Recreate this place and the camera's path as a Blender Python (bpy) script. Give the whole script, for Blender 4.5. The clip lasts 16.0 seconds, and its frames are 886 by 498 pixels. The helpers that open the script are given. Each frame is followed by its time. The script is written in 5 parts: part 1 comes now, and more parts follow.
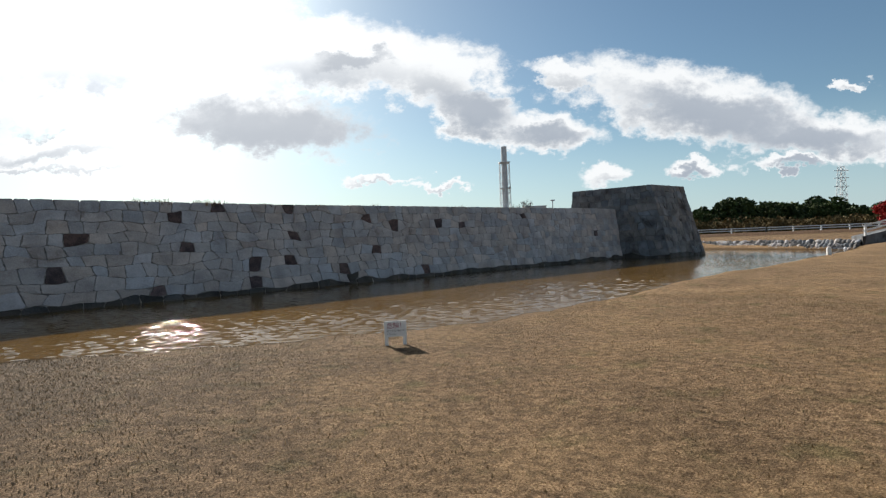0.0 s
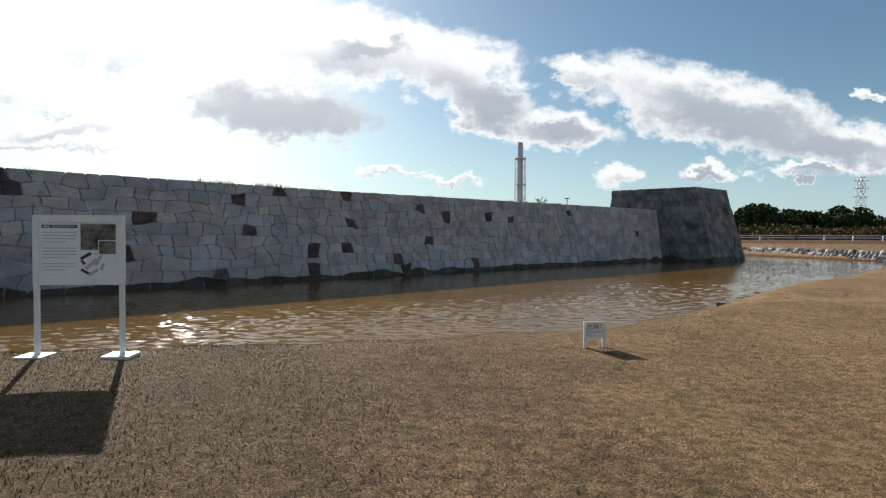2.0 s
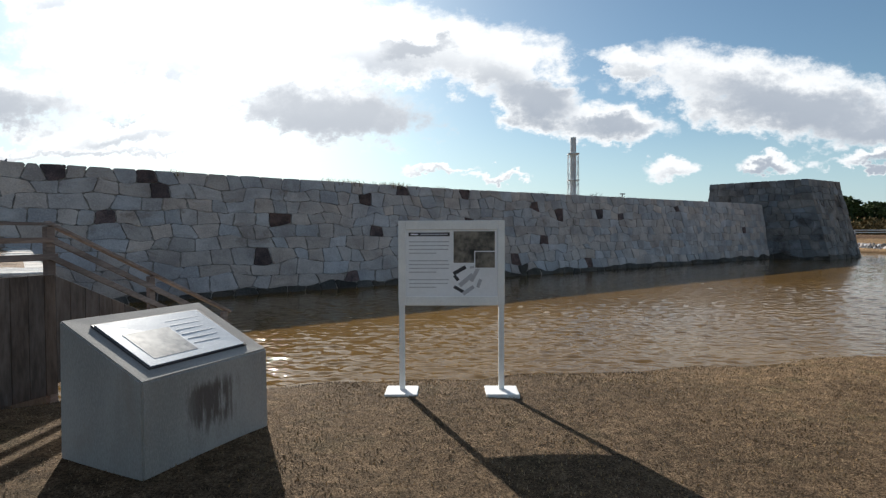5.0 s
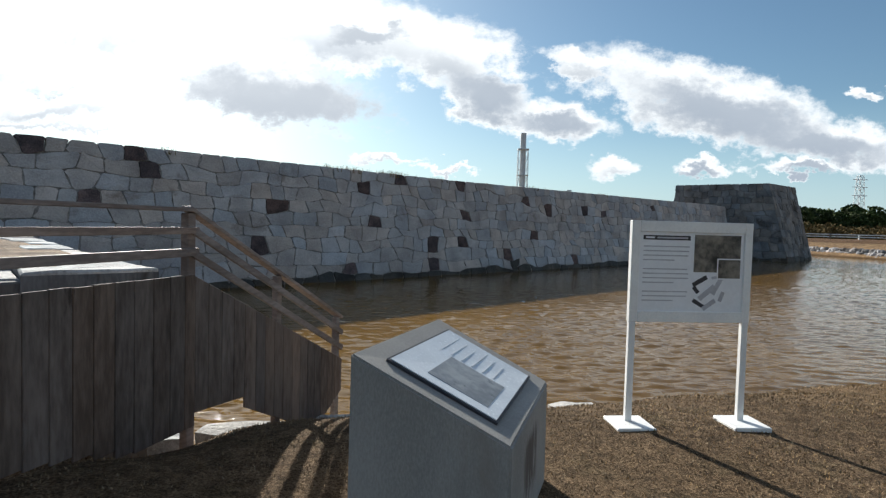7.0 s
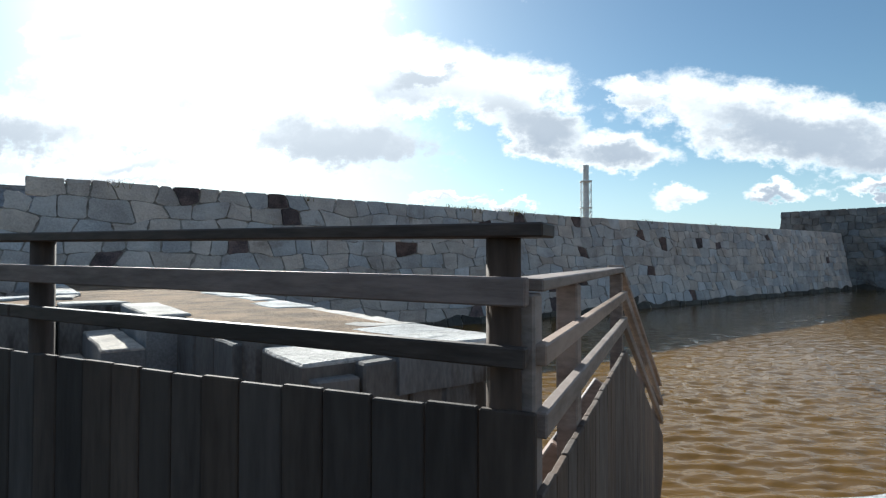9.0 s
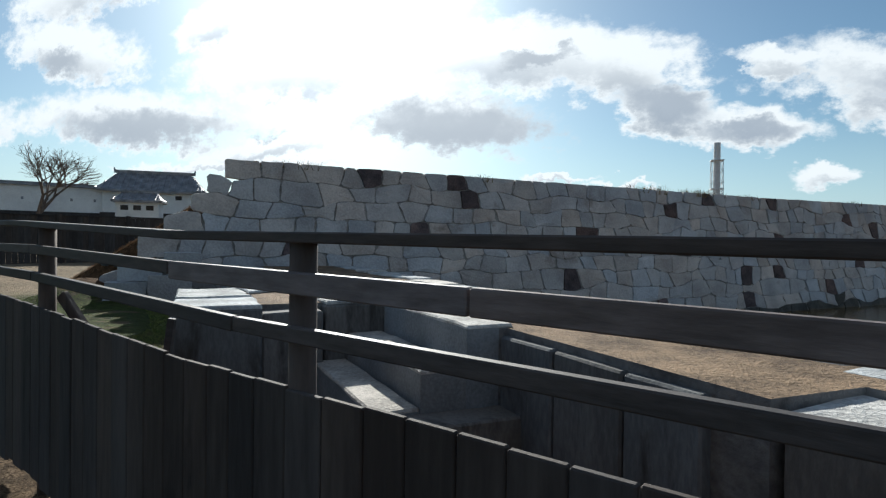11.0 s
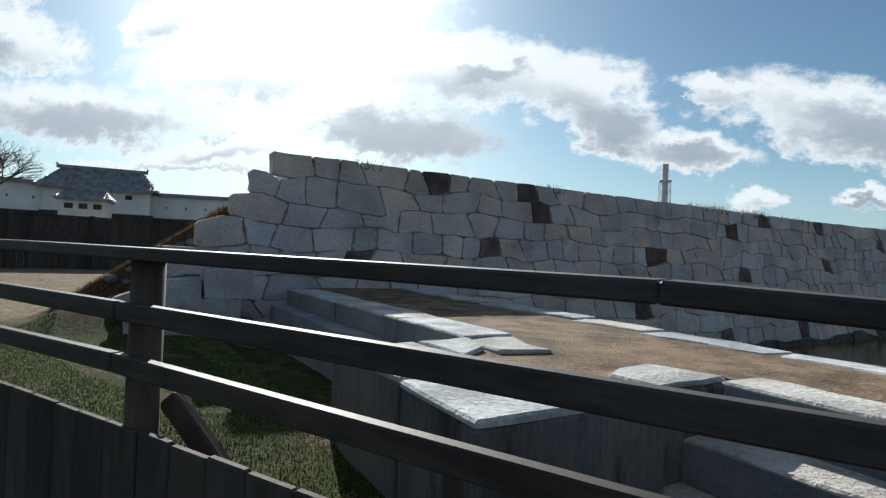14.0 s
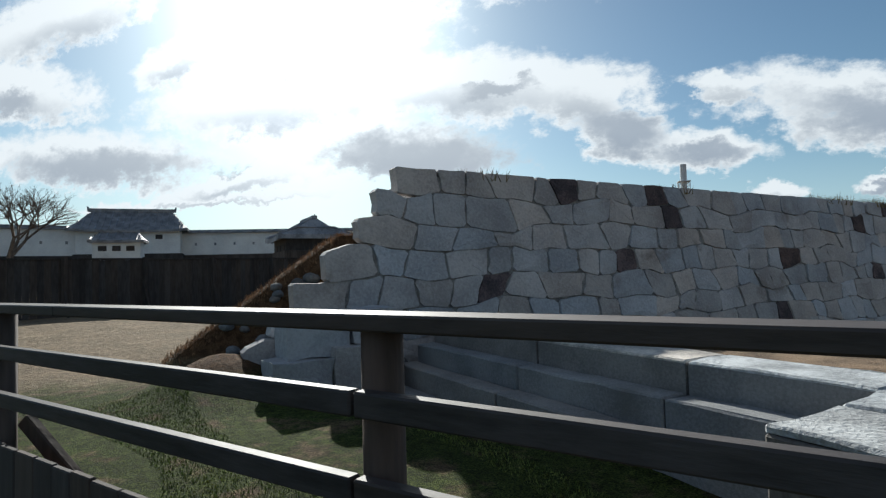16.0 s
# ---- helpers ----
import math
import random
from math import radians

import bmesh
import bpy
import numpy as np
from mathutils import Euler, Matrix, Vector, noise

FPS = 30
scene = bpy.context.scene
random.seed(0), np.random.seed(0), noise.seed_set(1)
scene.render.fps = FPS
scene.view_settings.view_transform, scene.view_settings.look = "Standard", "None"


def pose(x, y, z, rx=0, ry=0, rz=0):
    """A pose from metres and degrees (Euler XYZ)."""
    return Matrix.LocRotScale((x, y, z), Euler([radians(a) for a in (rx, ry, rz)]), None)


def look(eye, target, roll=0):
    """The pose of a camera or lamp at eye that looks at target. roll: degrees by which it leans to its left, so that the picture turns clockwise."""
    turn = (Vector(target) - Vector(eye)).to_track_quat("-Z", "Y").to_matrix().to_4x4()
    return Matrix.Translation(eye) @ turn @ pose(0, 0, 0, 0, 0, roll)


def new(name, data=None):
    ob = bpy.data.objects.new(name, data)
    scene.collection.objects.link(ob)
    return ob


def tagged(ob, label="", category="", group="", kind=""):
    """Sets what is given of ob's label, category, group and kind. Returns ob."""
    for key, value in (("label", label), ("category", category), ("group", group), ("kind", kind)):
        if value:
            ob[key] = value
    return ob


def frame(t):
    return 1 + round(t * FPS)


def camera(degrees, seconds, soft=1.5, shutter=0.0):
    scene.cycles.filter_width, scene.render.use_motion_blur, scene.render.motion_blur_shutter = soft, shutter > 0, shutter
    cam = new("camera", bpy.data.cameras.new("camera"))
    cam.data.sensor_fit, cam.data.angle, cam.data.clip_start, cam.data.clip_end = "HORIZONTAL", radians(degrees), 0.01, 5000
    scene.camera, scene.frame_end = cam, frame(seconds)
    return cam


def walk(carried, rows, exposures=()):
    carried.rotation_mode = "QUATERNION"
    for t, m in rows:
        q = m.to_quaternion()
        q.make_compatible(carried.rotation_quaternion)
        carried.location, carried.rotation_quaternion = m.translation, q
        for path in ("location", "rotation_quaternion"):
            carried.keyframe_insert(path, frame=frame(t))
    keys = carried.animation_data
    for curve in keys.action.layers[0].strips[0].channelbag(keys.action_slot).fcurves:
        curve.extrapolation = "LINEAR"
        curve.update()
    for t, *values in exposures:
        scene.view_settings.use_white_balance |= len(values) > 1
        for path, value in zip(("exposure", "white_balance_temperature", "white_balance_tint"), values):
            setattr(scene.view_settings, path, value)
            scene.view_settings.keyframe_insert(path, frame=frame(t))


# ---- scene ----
cam = camera(77.3, 16.0, soft=1.3)
PATH = [
    (0, (0.967, -0.605, 1.34), (0.945, 1.395, 1.319), -2.2),
    (0.5, (0.295, -0.54, 1.359), (0.268, 1.459, 1.343), -1.9),
    (1, (-0.333, -0.334, 1.364), (-0.35, 1.665, 1.346), -0.7),
    (1.5, (-1.018, -0.294, 1.373), (-1.039, 1.706, 1.336), 0.3),
    (2, (-1.618, -0.054, 1.363), (-1.672, 1.945, 1.319), 0.3),
    (2.5, (-2.264, 0.12, 1.386), (-2.37, 2.117, 1.326), -1.0),
    (3, (-2.815, 0.368, 1.352), (-2.977, 2.359, 1.262), -0.8),
    (3.5, (-3.467, 0.521, 1.36), (-3.653, 2.51, 1.256), -1.8),
    (4, (-4.059, 0.661, 1.414), (-4.256, 2.65, 1.35), -1.5),
    (4.5, (-4.739, 0.839, 1.431), (-4.937, 2.829, 1.389), -2.4),
    (5, (-5.381, 0.971, 1.458), (-5.605, 2.958, 1.405), -0.2),
    (7.5, (-8.374, 1.798, 1.531), (-8.357, 3.797, 1.445), 1.3),
    (8, (-9.01, 1.851, 1.584), (-8.966, 3.849, 1.496), 1.0),
    (8.5, (-9.614, 2.117, 1.594), (-9.603, 4.116, 1.545), 0.6),
    (9, (-10.319, 2.357, 1.621), (-10.567, 4.341, 1.665), 0.0),
    (9.5, (-10.976, 2.645, 1.643), (-11.415, 4.595, 1.707), 2.1),
    (10, (-11.59, 2.803, 1.668), (-12.206, 4.706, 1.656), 0.2),
    (10.2, (-11.815, 2.935, 1.675), (-12.453, 4.83, 1.662), 0.8),
    (12.5, (-14.514, 4.04, 1.799), (-15.103, 5.952, 1.765), 0.1),
    (13, (-15.057, 4.367, 1.812), (-15.578, 6.298, 1.817), 1.2),
    (13.5, (-15.693, 4.603, 1.829), (-16.208, 6.535, 1.842), 1.2),
    (14, (-16.231, 4.829, 1.841), (-16.697, 6.774, 1.863), 2.4),
    (14.5, (-16.868, 5.053, 1.841), (-17.328, 6.999, 1.881), -0.7),
    (15, (-17.489, 5.288, 1.856), (-17.956, 7.232, 1.899), -0.8),
    (15.5, (-18.122, 5.549, 1.867), (-18.633, 7.482, 1.93), -2.0),
    (16, (-18.758, 5.695, 1.905), (-19.286, 7.622, 1.99), -1.6),
]
walk(cam, [(t, look(eye, target, roll)) for t, eye, target, roll in PATH],
     exposures=[(0, 0.60, 6350, 10), (5, 0.68, 6300, 10), (7.5, 0.82, 6150, 8), (8.5, 1.0, 6050, 7), (9.1, 0.87, 6000, 6), (9.8, 0.58, 6000, 6), (12.5, 0.57, 6000, 6), (16, 0.43, 6000, 6)])

# ---- world, sun, exposure ----
SUN_AZ, SUN_EL = radians(29), radians(26.3)          # the sun stands left of +Y
SUN_DIR = Vector((-math.sin(SUN_AZ) * math.cos(SUN_EL), math.cos(SUN_AZ) * math.cos(SUN_EL), math.sin(SUN_EL)))
scene.view_settings.exposure = 0.0
sun = new("sun", bpy.data.lights.new("sun", "SUN"))
sun.data.energy, sun.data.angle, sun.data.color = 5.0, radians(0.53), (1.0, 0.93, 0.82)
sun.matrix_world = look(SUN_DIR * 100, (0, 0, 0))

world = bpy.data.worlds.new("world")
scene.world = world
world.use_nodes = True


class Nodes:
    """A short way to write node trees."""

    def __init__(self, tree):
        self.tree = tree
        self.links = tree.links

    def add(self, kind, **inputs):
        n = self.tree.nodes.new(kind)
        return n

    def put(self, socket, value):
        if isinstance(value, bpy.types.NodeSocket):
            self.links.new(value, socket)
        else:
            socket.default_value = value

    def math(self, op, a, b=0.0, c=0.0, clamp=False):
        n = self.tree.nodes.new("ShaderNodeMath")
        n.operation, n.use_clamp = op, clamp
        for s, v in zip(n.inputs, (a, b, c)):
            self.put(s, v)
        return n.outputs[0]

    def mix(self, f, a, b, blend="MIX"):
        n = self.tree.nodes.new("ShaderNodeMix")
        n.data_type, n.blend_type = "RGBA", blend
        self.put(n.inputs[0], f)
        self.put(n.inputs[6], a if isinstance(a, bpy.types.NodeSocket) else (*a, 1))
        self.put(n.inputs[7], b if isinstance(b, bpy.types.NodeSocket) else (*b, 1))
        return n.outputs[2]

    def noise(self, vec, scale, detail=4.0, rough=0.55, distort=0.0):
        n = self.tree.nodes.new("ShaderNodeTexNoise")
        self.links.new(vec, n.inputs["Vector"])
        n.inputs["Scale"].default_value, n.inputs["Detail"].default_value = scale, detail
        n.inputs["Roughness"].default_value, n.inputs["Distortion"].default_value = rough, distort
        return n.outputs[0]

    def step(self, x, lo, hi):
        n = self.tree.nodes.new("ShaderNodeMapRange")
        n.interpolation_type = "SMOOTHSTEP"
        self.put(n.inputs[0], x)
        n.inputs[1].default_value, n.inputs[2].default_value = lo, hi
        return n.outputs[0]

    def vec(self, x, y, z):
        n = self.tree.nodes.new("ShaderNodeCombineXYZ")
        for s, v in zip(n.inputs, (x, y, z)):
            self.put(s, v)
        return n.outputs[0]


def build_sky():
    t = world.node_tree
    t.nodes.clear()
    n = Nodes(t)
    coord = t.nodes.new("ShaderNodeTexCoord").outputs["Generated"]
    sky = t.nodes.new("ShaderNodeTexSky")
    sky.sky_type, sky.sun_disc = "NISHITA", False
    sky.sun_elevation, sky.sun_rotation = SUN_EL, -SUN_AZ
    sky.air_density, sky.dust_density, sky.ozone_density = 1.0, 0.6, 1.5
    sep = t.nodes.new("ShaderNodeSeparateXYZ")
    t.links.new(coord, sep.inputs[0])
    x, y, z = sep.outputs
    ys = n.math("MAXIMUM", y, 0.05)
    u, v = n.math("DIVIDE", x, ys), n.math("DIVIDE", z, ys)
    u0, v0 = u, v
    warp = n.noise(n.vec(u0, n.math("MULTIPLY", v0, 1.4), 0.0), 7.0, 8.0, 0.62)
    warp2 = n.noise(n.vec(u0, n.math("MULTIPLY", v0, 1.4), 3.7), 13.0, 8.0, 0.65)
    warp3 = n.noise(n.vec(u0, n.math("MULTIPLY", v0, 1.4), 8.1), 24.0, 6.0, 0.65)
    u = n.math("ADD", u0, n.math("MULTIPLY", n.math("SUBTRACT", warp, 0.5), 0.17))
    v = n.math("ADD", v0, n.math("MULTIPLY", n.math("SUBTRACT", warp2, 0.5), 0.11))
    # cumulus: centre (u, v), half width, half height, slope
    clouds = [(-0.62, 0.37, 0.34, 0.09, 0.0), (-0.2, 0.345, 0.30, 0.07, -0.12), (-0.02, 0.315, 0.12, 0.055, -0.15),
              (-0.33, 0.23, 0.2, 0.06, -0.12), (0.05, 0.235, 0.10, 0.045, -0.3), (0.18, 0.19, 0.11, 0.036, -0.12),
              (0.23, 0.292, 0.075, 0.03, -0.2), (0.45, 0.23, 0.25, 0.068, -0.25), (0.68, 0.165, 0.20, 0.045, -0.12),
              (-0.13, 0.122, 0.07, 0.009, -0.05), (-0.01, 0.103, 0.06, 0.007, -0.05), (0.29, 0.109, 0.05, 0.022, 0.0),
              (0.45, 0.118, 0.05, 0.014, 0.0), (0.60, 0.12, 0.07, 0.014, 0.0), (0.73, 0.255, 0.03, 0.012, 0.3),
              (-1.12, 0.28, 0.34, 0.07, -0.1), (-0.72, 0.2, 0.2, 0.03, 0.1), (-1.30, 0.46, 0.22, 0.08, -0.2),
              (-0.86, 0.48, 0.12, 0.05, 0.2), (-0.55, 0.50, 0.3, 0.12, 0.0), (-0.8, 0.165, 0.35, 0.014, 0.0),
              (-0.3, 0.60, 0.4, 0.1, -0.1), (-1.9, 0.3, 0.5, 0.08, 0.0), (1.2, 0.3, 0.35, 0.09, 0.0), (-1.2, 0.62, 0.3, 0.08, 0.1)]
    def field(items):
        top = None
        for cu, cv, a, b, slope in items:
            du = n.math("SUBTRACT", u, cu)
            dv = n.math("SUBTRACT", n.math("SUBTRACT", v, cv), n.math("MULTIPLY", du, slope))
            eu, ev = n.math("DIVIDE", du, a), n.math("DIVIDE", dv, b)
            g = n.math("SUBTRACT", 1.0, n.math("ADD", n.math("MULTIPLY", eu, eu), n.math("MULTIPLY", ev, ev)))
            top = g if top is None else n.math("MAXIMUM", top, g)
        return top

    # grey bodies of the thicker clouds
    thick = [(-0.31, 0.222, 0.23, 0.055, -0.1), (0.05, 0.24, 0.08, 0.035, -0.3), (0.18, 0.187, 0.08, 0.018, -0.1), (0.5, 0.212, 0.2, 0.042, -0.25), (0.65, 0.165, 0.16, 0.03, -0.1),
             (-1.08, 0.262, 0.27, 0.046, -0.08), (-0.16, 0.335, 0.06, 0.016, 0.0), (-1.35, 0.44, 0.1, 0.03, 0.0), (0.44, 0.112, 0.04, 0.008, 0.0), (-0.74, 0.235, 0.06, 0.012, 0.1), (0.62, 0.115, 0.05, 0.008, 0.0)]
    body = n.step(n.math("ADD", field(thick), n.math("MULTIPLY", n.math("SUBTRACT", warp3, 0.5), 1.0)), -0.5, 0.95)
    total, shade = None, None
    for cu, cv, a, b, slope in clouds:
        du = n.math("SUBTRACT", u, cu)
        dv = n.math("SUBTRACT", n.math("SUBTRACT", v, cv), n.math("MULTIPLY", du, slope))
        eu, ev = n.math("DIVIDE", du, a), n.math("DIVIDE", dv, b)
        d = n.math("ADD", n.math("MULTIPLY", eu, eu), n.math("MULTIPLY", ev, ev))
        g = n.math("SUBTRACT", 1.0, d)
        low = n.math("MULTIPLY", n.math("SUBTRACT", 0.25, ev), n.math("MAXIMUM", g, 0.0))
        total = g if total is None else n.math("MAXIMUM", total, g)
        shade = low if shade is None else n.math("MAXIMUM", shade, low)
    total = n.math("MAXIMUM", total, -1.4)
    dens = n.math("ADD", total, n.math("MULTIPLY", n.math("SUBTRACT", warp2, 0.5), 1.6))
    dens = n.math("ADD", dens, n.math("MULTIPLY", n.math("SUBTRACT", warp3, 0.5), 1.7))
    front = n.step(y, 0.02, 0.2)
    mask = n.math("MULTIPLY", n.step(dens, -0.38, 0.5), front)
    # the rest of the sky: the same broken cloud without a plan
    flat = n.math("ADD", n.math("ABSOLUTE", z), 0.18)
    rest = n.noise(n.vec(n.math("DIVIDE", x, flat), n.math("DIVIDE", y, flat), 0.0), 0.9, 6.0, 0.6)
    restmask = n.math("MULTIPLY", n.step(rest, 0.46, 0.62), n.math("SUBTRACT", 1.0, front))
    mask = n.math("MAXIMUM", mask, restmask)
    # light round the sun
    dot = t.nodes.new("ShaderNodeVectorMath")
    dot.operation = "DOT_PRODUCT"
    t.links.new(coord, dot.inputs[0])
    dot.inputs[1].default_value = SUN_DIR
    near = n.math("MAXIMUM", dot.outputs["Value"], 0.0)
    glow = n.math("ADD", n.math("MULTIPLY", n.math("POWER", near, 60.0), 1.3), n.math("MULTIPLY", n.math("POWER", near, 9.0), 0.12))
    grey = n.math("MULTIPLY", n.step(n.math("ADD", shade, n.math("MULTIPLY", n.math("SUBTRACT", warp2, 0.5), 0.8)), 0.12, 0.75), 0.85)
    cloud = n.mix(grey, (1.14, 1.15, 1.14), (0.56, 0.60, 0.65))
    lit = n.mix(1.0, cloud, n.vec(n.math("ADD", 0.92, glow), n.math("ADD", 0.92, glow), n.math("ADD", 0.92, glow)), "MULTIPLY")
    lit = n.mix(n.math("MULTIPLY", body, 0.9), lit, n.mix(n.step(near, 0.8, 1.0), (0.44, 0.49, 0.56), (0.62, 0.65, 0.69)))
    lit = n.mix(front, (0.37, 0.37, 0.385), lit)
    scaled = n.mix(1.0, sky.outputs[0], (0.082, 0.094, 0.094), "MULTIPLY")
    haze = n.math("SUBTRACT", 1.0, n.step(n.math("ABSOLUTE", z), 0.0, 0.22))
    blue = n.mix(n.math("MULTIPLY", n.math("MULTIPLY", haze, 0.55), n.math("ADD", 0.35, n.math("MULTIPLY", front, 0.65))), scaled, (0.62, 0.80, 0.92))
    blue = n.mix(1.0, blue, n.vec(glow, glow, n.math("MULTIPLY", glow, 0.95)), "ADD")
    final = n.mix(mask, blue, lit)
    bg = t.nodes.new("ShaderNodeBackground")
    t.links.new(final, bg.inputs[0])
    bg.inputs[1].default_value = 0.6
    out = t.nodes.new("ShaderNodeOutputWorld")
    t.links.new(bg.outputs[0], out.inputs[0])


build_sky()


# ---- materials ----
def material(name, dark, light, scale=3.0, rough=0.85, bump=0.3, fine=40.0, metal=0.0, vary=0.0, stain=None, stretch=(1, 1, 1), spec=0.3, depth=0.02, seams=None):
    m = bpy.data.materials.new(name)
    m.use_nodes = True
    t = m.node_tree
    n = Nodes(t)
    b = t.nodes["Principled BSDF"]
    coord = t.nodes.new("ShaderNodeTexCoord").outputs["Object"]
    geo = t.nodes.new("ShaderNodeNewGeometry")
    mp = t.nodes.new("ShaderNodeMapping")
    t.links.new(geo.outputs["Position"], mp.inputs[0])
    mp.inputs["Scale"].default_value = stretch
    p = mp.outputs[0]
    big, small = n.noise(p, scale, 5.0), n.noise(p, fine, 4.0, 0.6)
    f = n.step(n.math("ADD", n.math("MULTIPLY", big, 0.6), n.math("MULTIPLY", small, 0.4)), 0.34, 0.66)
    col = n.mix(f, dark, light)
    if vary:
        info = t.nodes.new("ShaderNodeObjectInfo").outputs["Random"]
        isl = geo.outputs["Random Per Island"]
        r = n.math("FRACT", n.math("ADD", info, isl))
        k = n.math("ADD", 1.0 - vary, n.math("MULTIPLY", r, 2 * vary))
        hue = n.math("FRACT", n.math("MULTIPLY", r, 7.3))
        warm = n.math("ADD", 1.0, n.math("MULTIPLY", n.math("SUBTRACT", hue, 0.5), 0.16))
        col = n.mix(1.0, col, n.vec(n.math("MULTIPLY", k, warm), k, n.math("DIVIDE", k, warm)), "MULTIPLY")
    if stain:
        colour, sc, lo, hi = stain
        s = n.noise(p, sc, 6.0, 0.65, 0.4)
        col = n.mix(n.step(s, lo, hi), col, colour)
    t.links.new(col, b.inputs["Base Color"])
    b.inputs["Metallic"].default_value = metal
    b.inputs["Specular IOR Level"].default_value = spec
    n.put(b.inputs["Roughness"], n.math("ADD", rough - 0.08, n.math("MULTIPLY", small, 0.16), clamp=True))
    bm = t.nodes.new("ShaderNodeBump")
    bm.inputs["Strength"].default_value, bm.inputs["Distance"].default_value = bump, depth
    n.put(bm.inputs["Height"], n.math("ADD", n.math("MULTIPLY", big, 0.5), small))
    t.links.new(bm.outputs[0], b.inputs["Normal"])
    return m


def ground_material():
    m = bpy.data.materials.new("lawn_ground")
    m.use_nodes = True
    t = m.node_tree
    n = Nodes(t)
    b = t.nodes["Principled BSDF"]
    p = t.nodes.new("ShaderNodeNewGeometry").outputs["Position"]
    sep = t.nodes.new("ShaderNodeSeparateXYZ")
    t.links.new(p, sep.inputs[0])
    x, y, z = sep.outputs
    big, mid, fine = n.noise(p, 0.35, 5.0), n.noise(p, 2.2, 5.0, 0.6), n.noise(p, 60.0, 5.0, 0.75)
    straw = n.mix(n.step(fine, 0.4, 0.62), (0.16, 0.095, 0.048), (0.50, 0.335, 0.19))
    straw = n.mix(n.step(big, 0.42, 0.64), straw, n.mix(n.step(fine, 0.3, 0.7), (0.20, 0.118, 0.056), (0.56, 0.375, 0.205)))
    olive = n.mix(n.step(fine, 0.35, 0.7), (0.05, 0.07, 0.02), (0.24, 0.22, 0.08))
    col = n.mix(n.math("MULTIPLY", n.step(mid, 0.52, 0.72), 0.5), straw, olive)
    # worn grey-brown lawn towards the path by the fence
    worn = n.mix(n.step(fine, 0.35, 0.7), (0.058, 0.039, 0.025), (0.26, 0.187, 0.12))
    wx = n.step(n.math("ADD", x, n.math("MULTIPLY", big, 4.0)), 4.0, -3.0)
    col = n.mix(n.math("MULTIPLY", wx, 0.75), col, worn)
    # green grass inside the fence, sandy yard beyond
    green = n.mix(n.step(fine, 0.38, 0.64), (0.012, 0.024, 0.005), (0.13, 0.16, 0.035))
    gx = n.step(n.math("ADD", x, n.math("MULTIPLY", mid, 1.0)), -16.0, -17.2)
    col = n.mix(n.math("MULTIPLY", gx, n.step(mid, 0.68, 0.5)), col, green)
    sand = n.mix(n.step(fine, 0.3, 0.7), (0.22, 0.165, 0.11), (0.38, 0.30, 0.20))
    sx = n.step(n.math("ADD", n.math("SUBTRACT", y, n.math("MULTIPLY", x, 0.6)), n.math("MULTIPLY", mid, 2.0)), 27.0, 29.5)
    col = n.mix(n.math("MULTIPLY", sx, n.step(x, -18.0, -22.0)), col, sand)
    # earth slope with dry grass behind the broken wall end
    earth = n.mix(n.step(fine, 0.3, 0.7), (0.09, 0.05, 0.027), (0.22, 0.13, 0.07))
    col = n.mix(n.step(z, 0.62, 0.8), col, earth)
    # wet edge
    col = n.mix(n.step(z, -0.42, -0.68), col, (0.10, 0.06, 0.028))
    clump = n.noise(p, 9.0, 5.0, 0.7)
    k = n.math("ADD", 0.55, n.math("MULTIPLY", n.step(clump, 0.34, 0.64), 0.62))
    far = n.math("ADD", 0.82, n.math("MULTIPLY", n.step(n.noise(p, 0.9, 6.0, 0.7), 0.3, 0.7), 0.34))
    k = n.math("MULTIPLY", n.math("MULTIPLY", k, far), 0.88)
    col = n.mix(1.0, col, n.vec(k, k, k), "MULTIPLY")
    t.links.new(col, b.inputs["Base Color"])
    b.inputs["Roughness"].default_value, b.inputs["Specular IOR Level"].default_value = 0.95, 0.1
    bm = t.nodes.new("ShaderNodeBump")
    bm.inputs["Strength"].default_value, bm.inputs["Distance"].default_value = 1.0, 0.035
    n.put(bm.inputs["Height"], n.math("ADD", n.math("ADD", fine, n.math("MULTIPLY", mid, 0.7)), n.math("MULTIPLY", n.noise(p, 17.0, 4.0, 0.7), 1.1)))
    t.links.new(bm.outputs[0], b.inputs["Normal"])
    return m


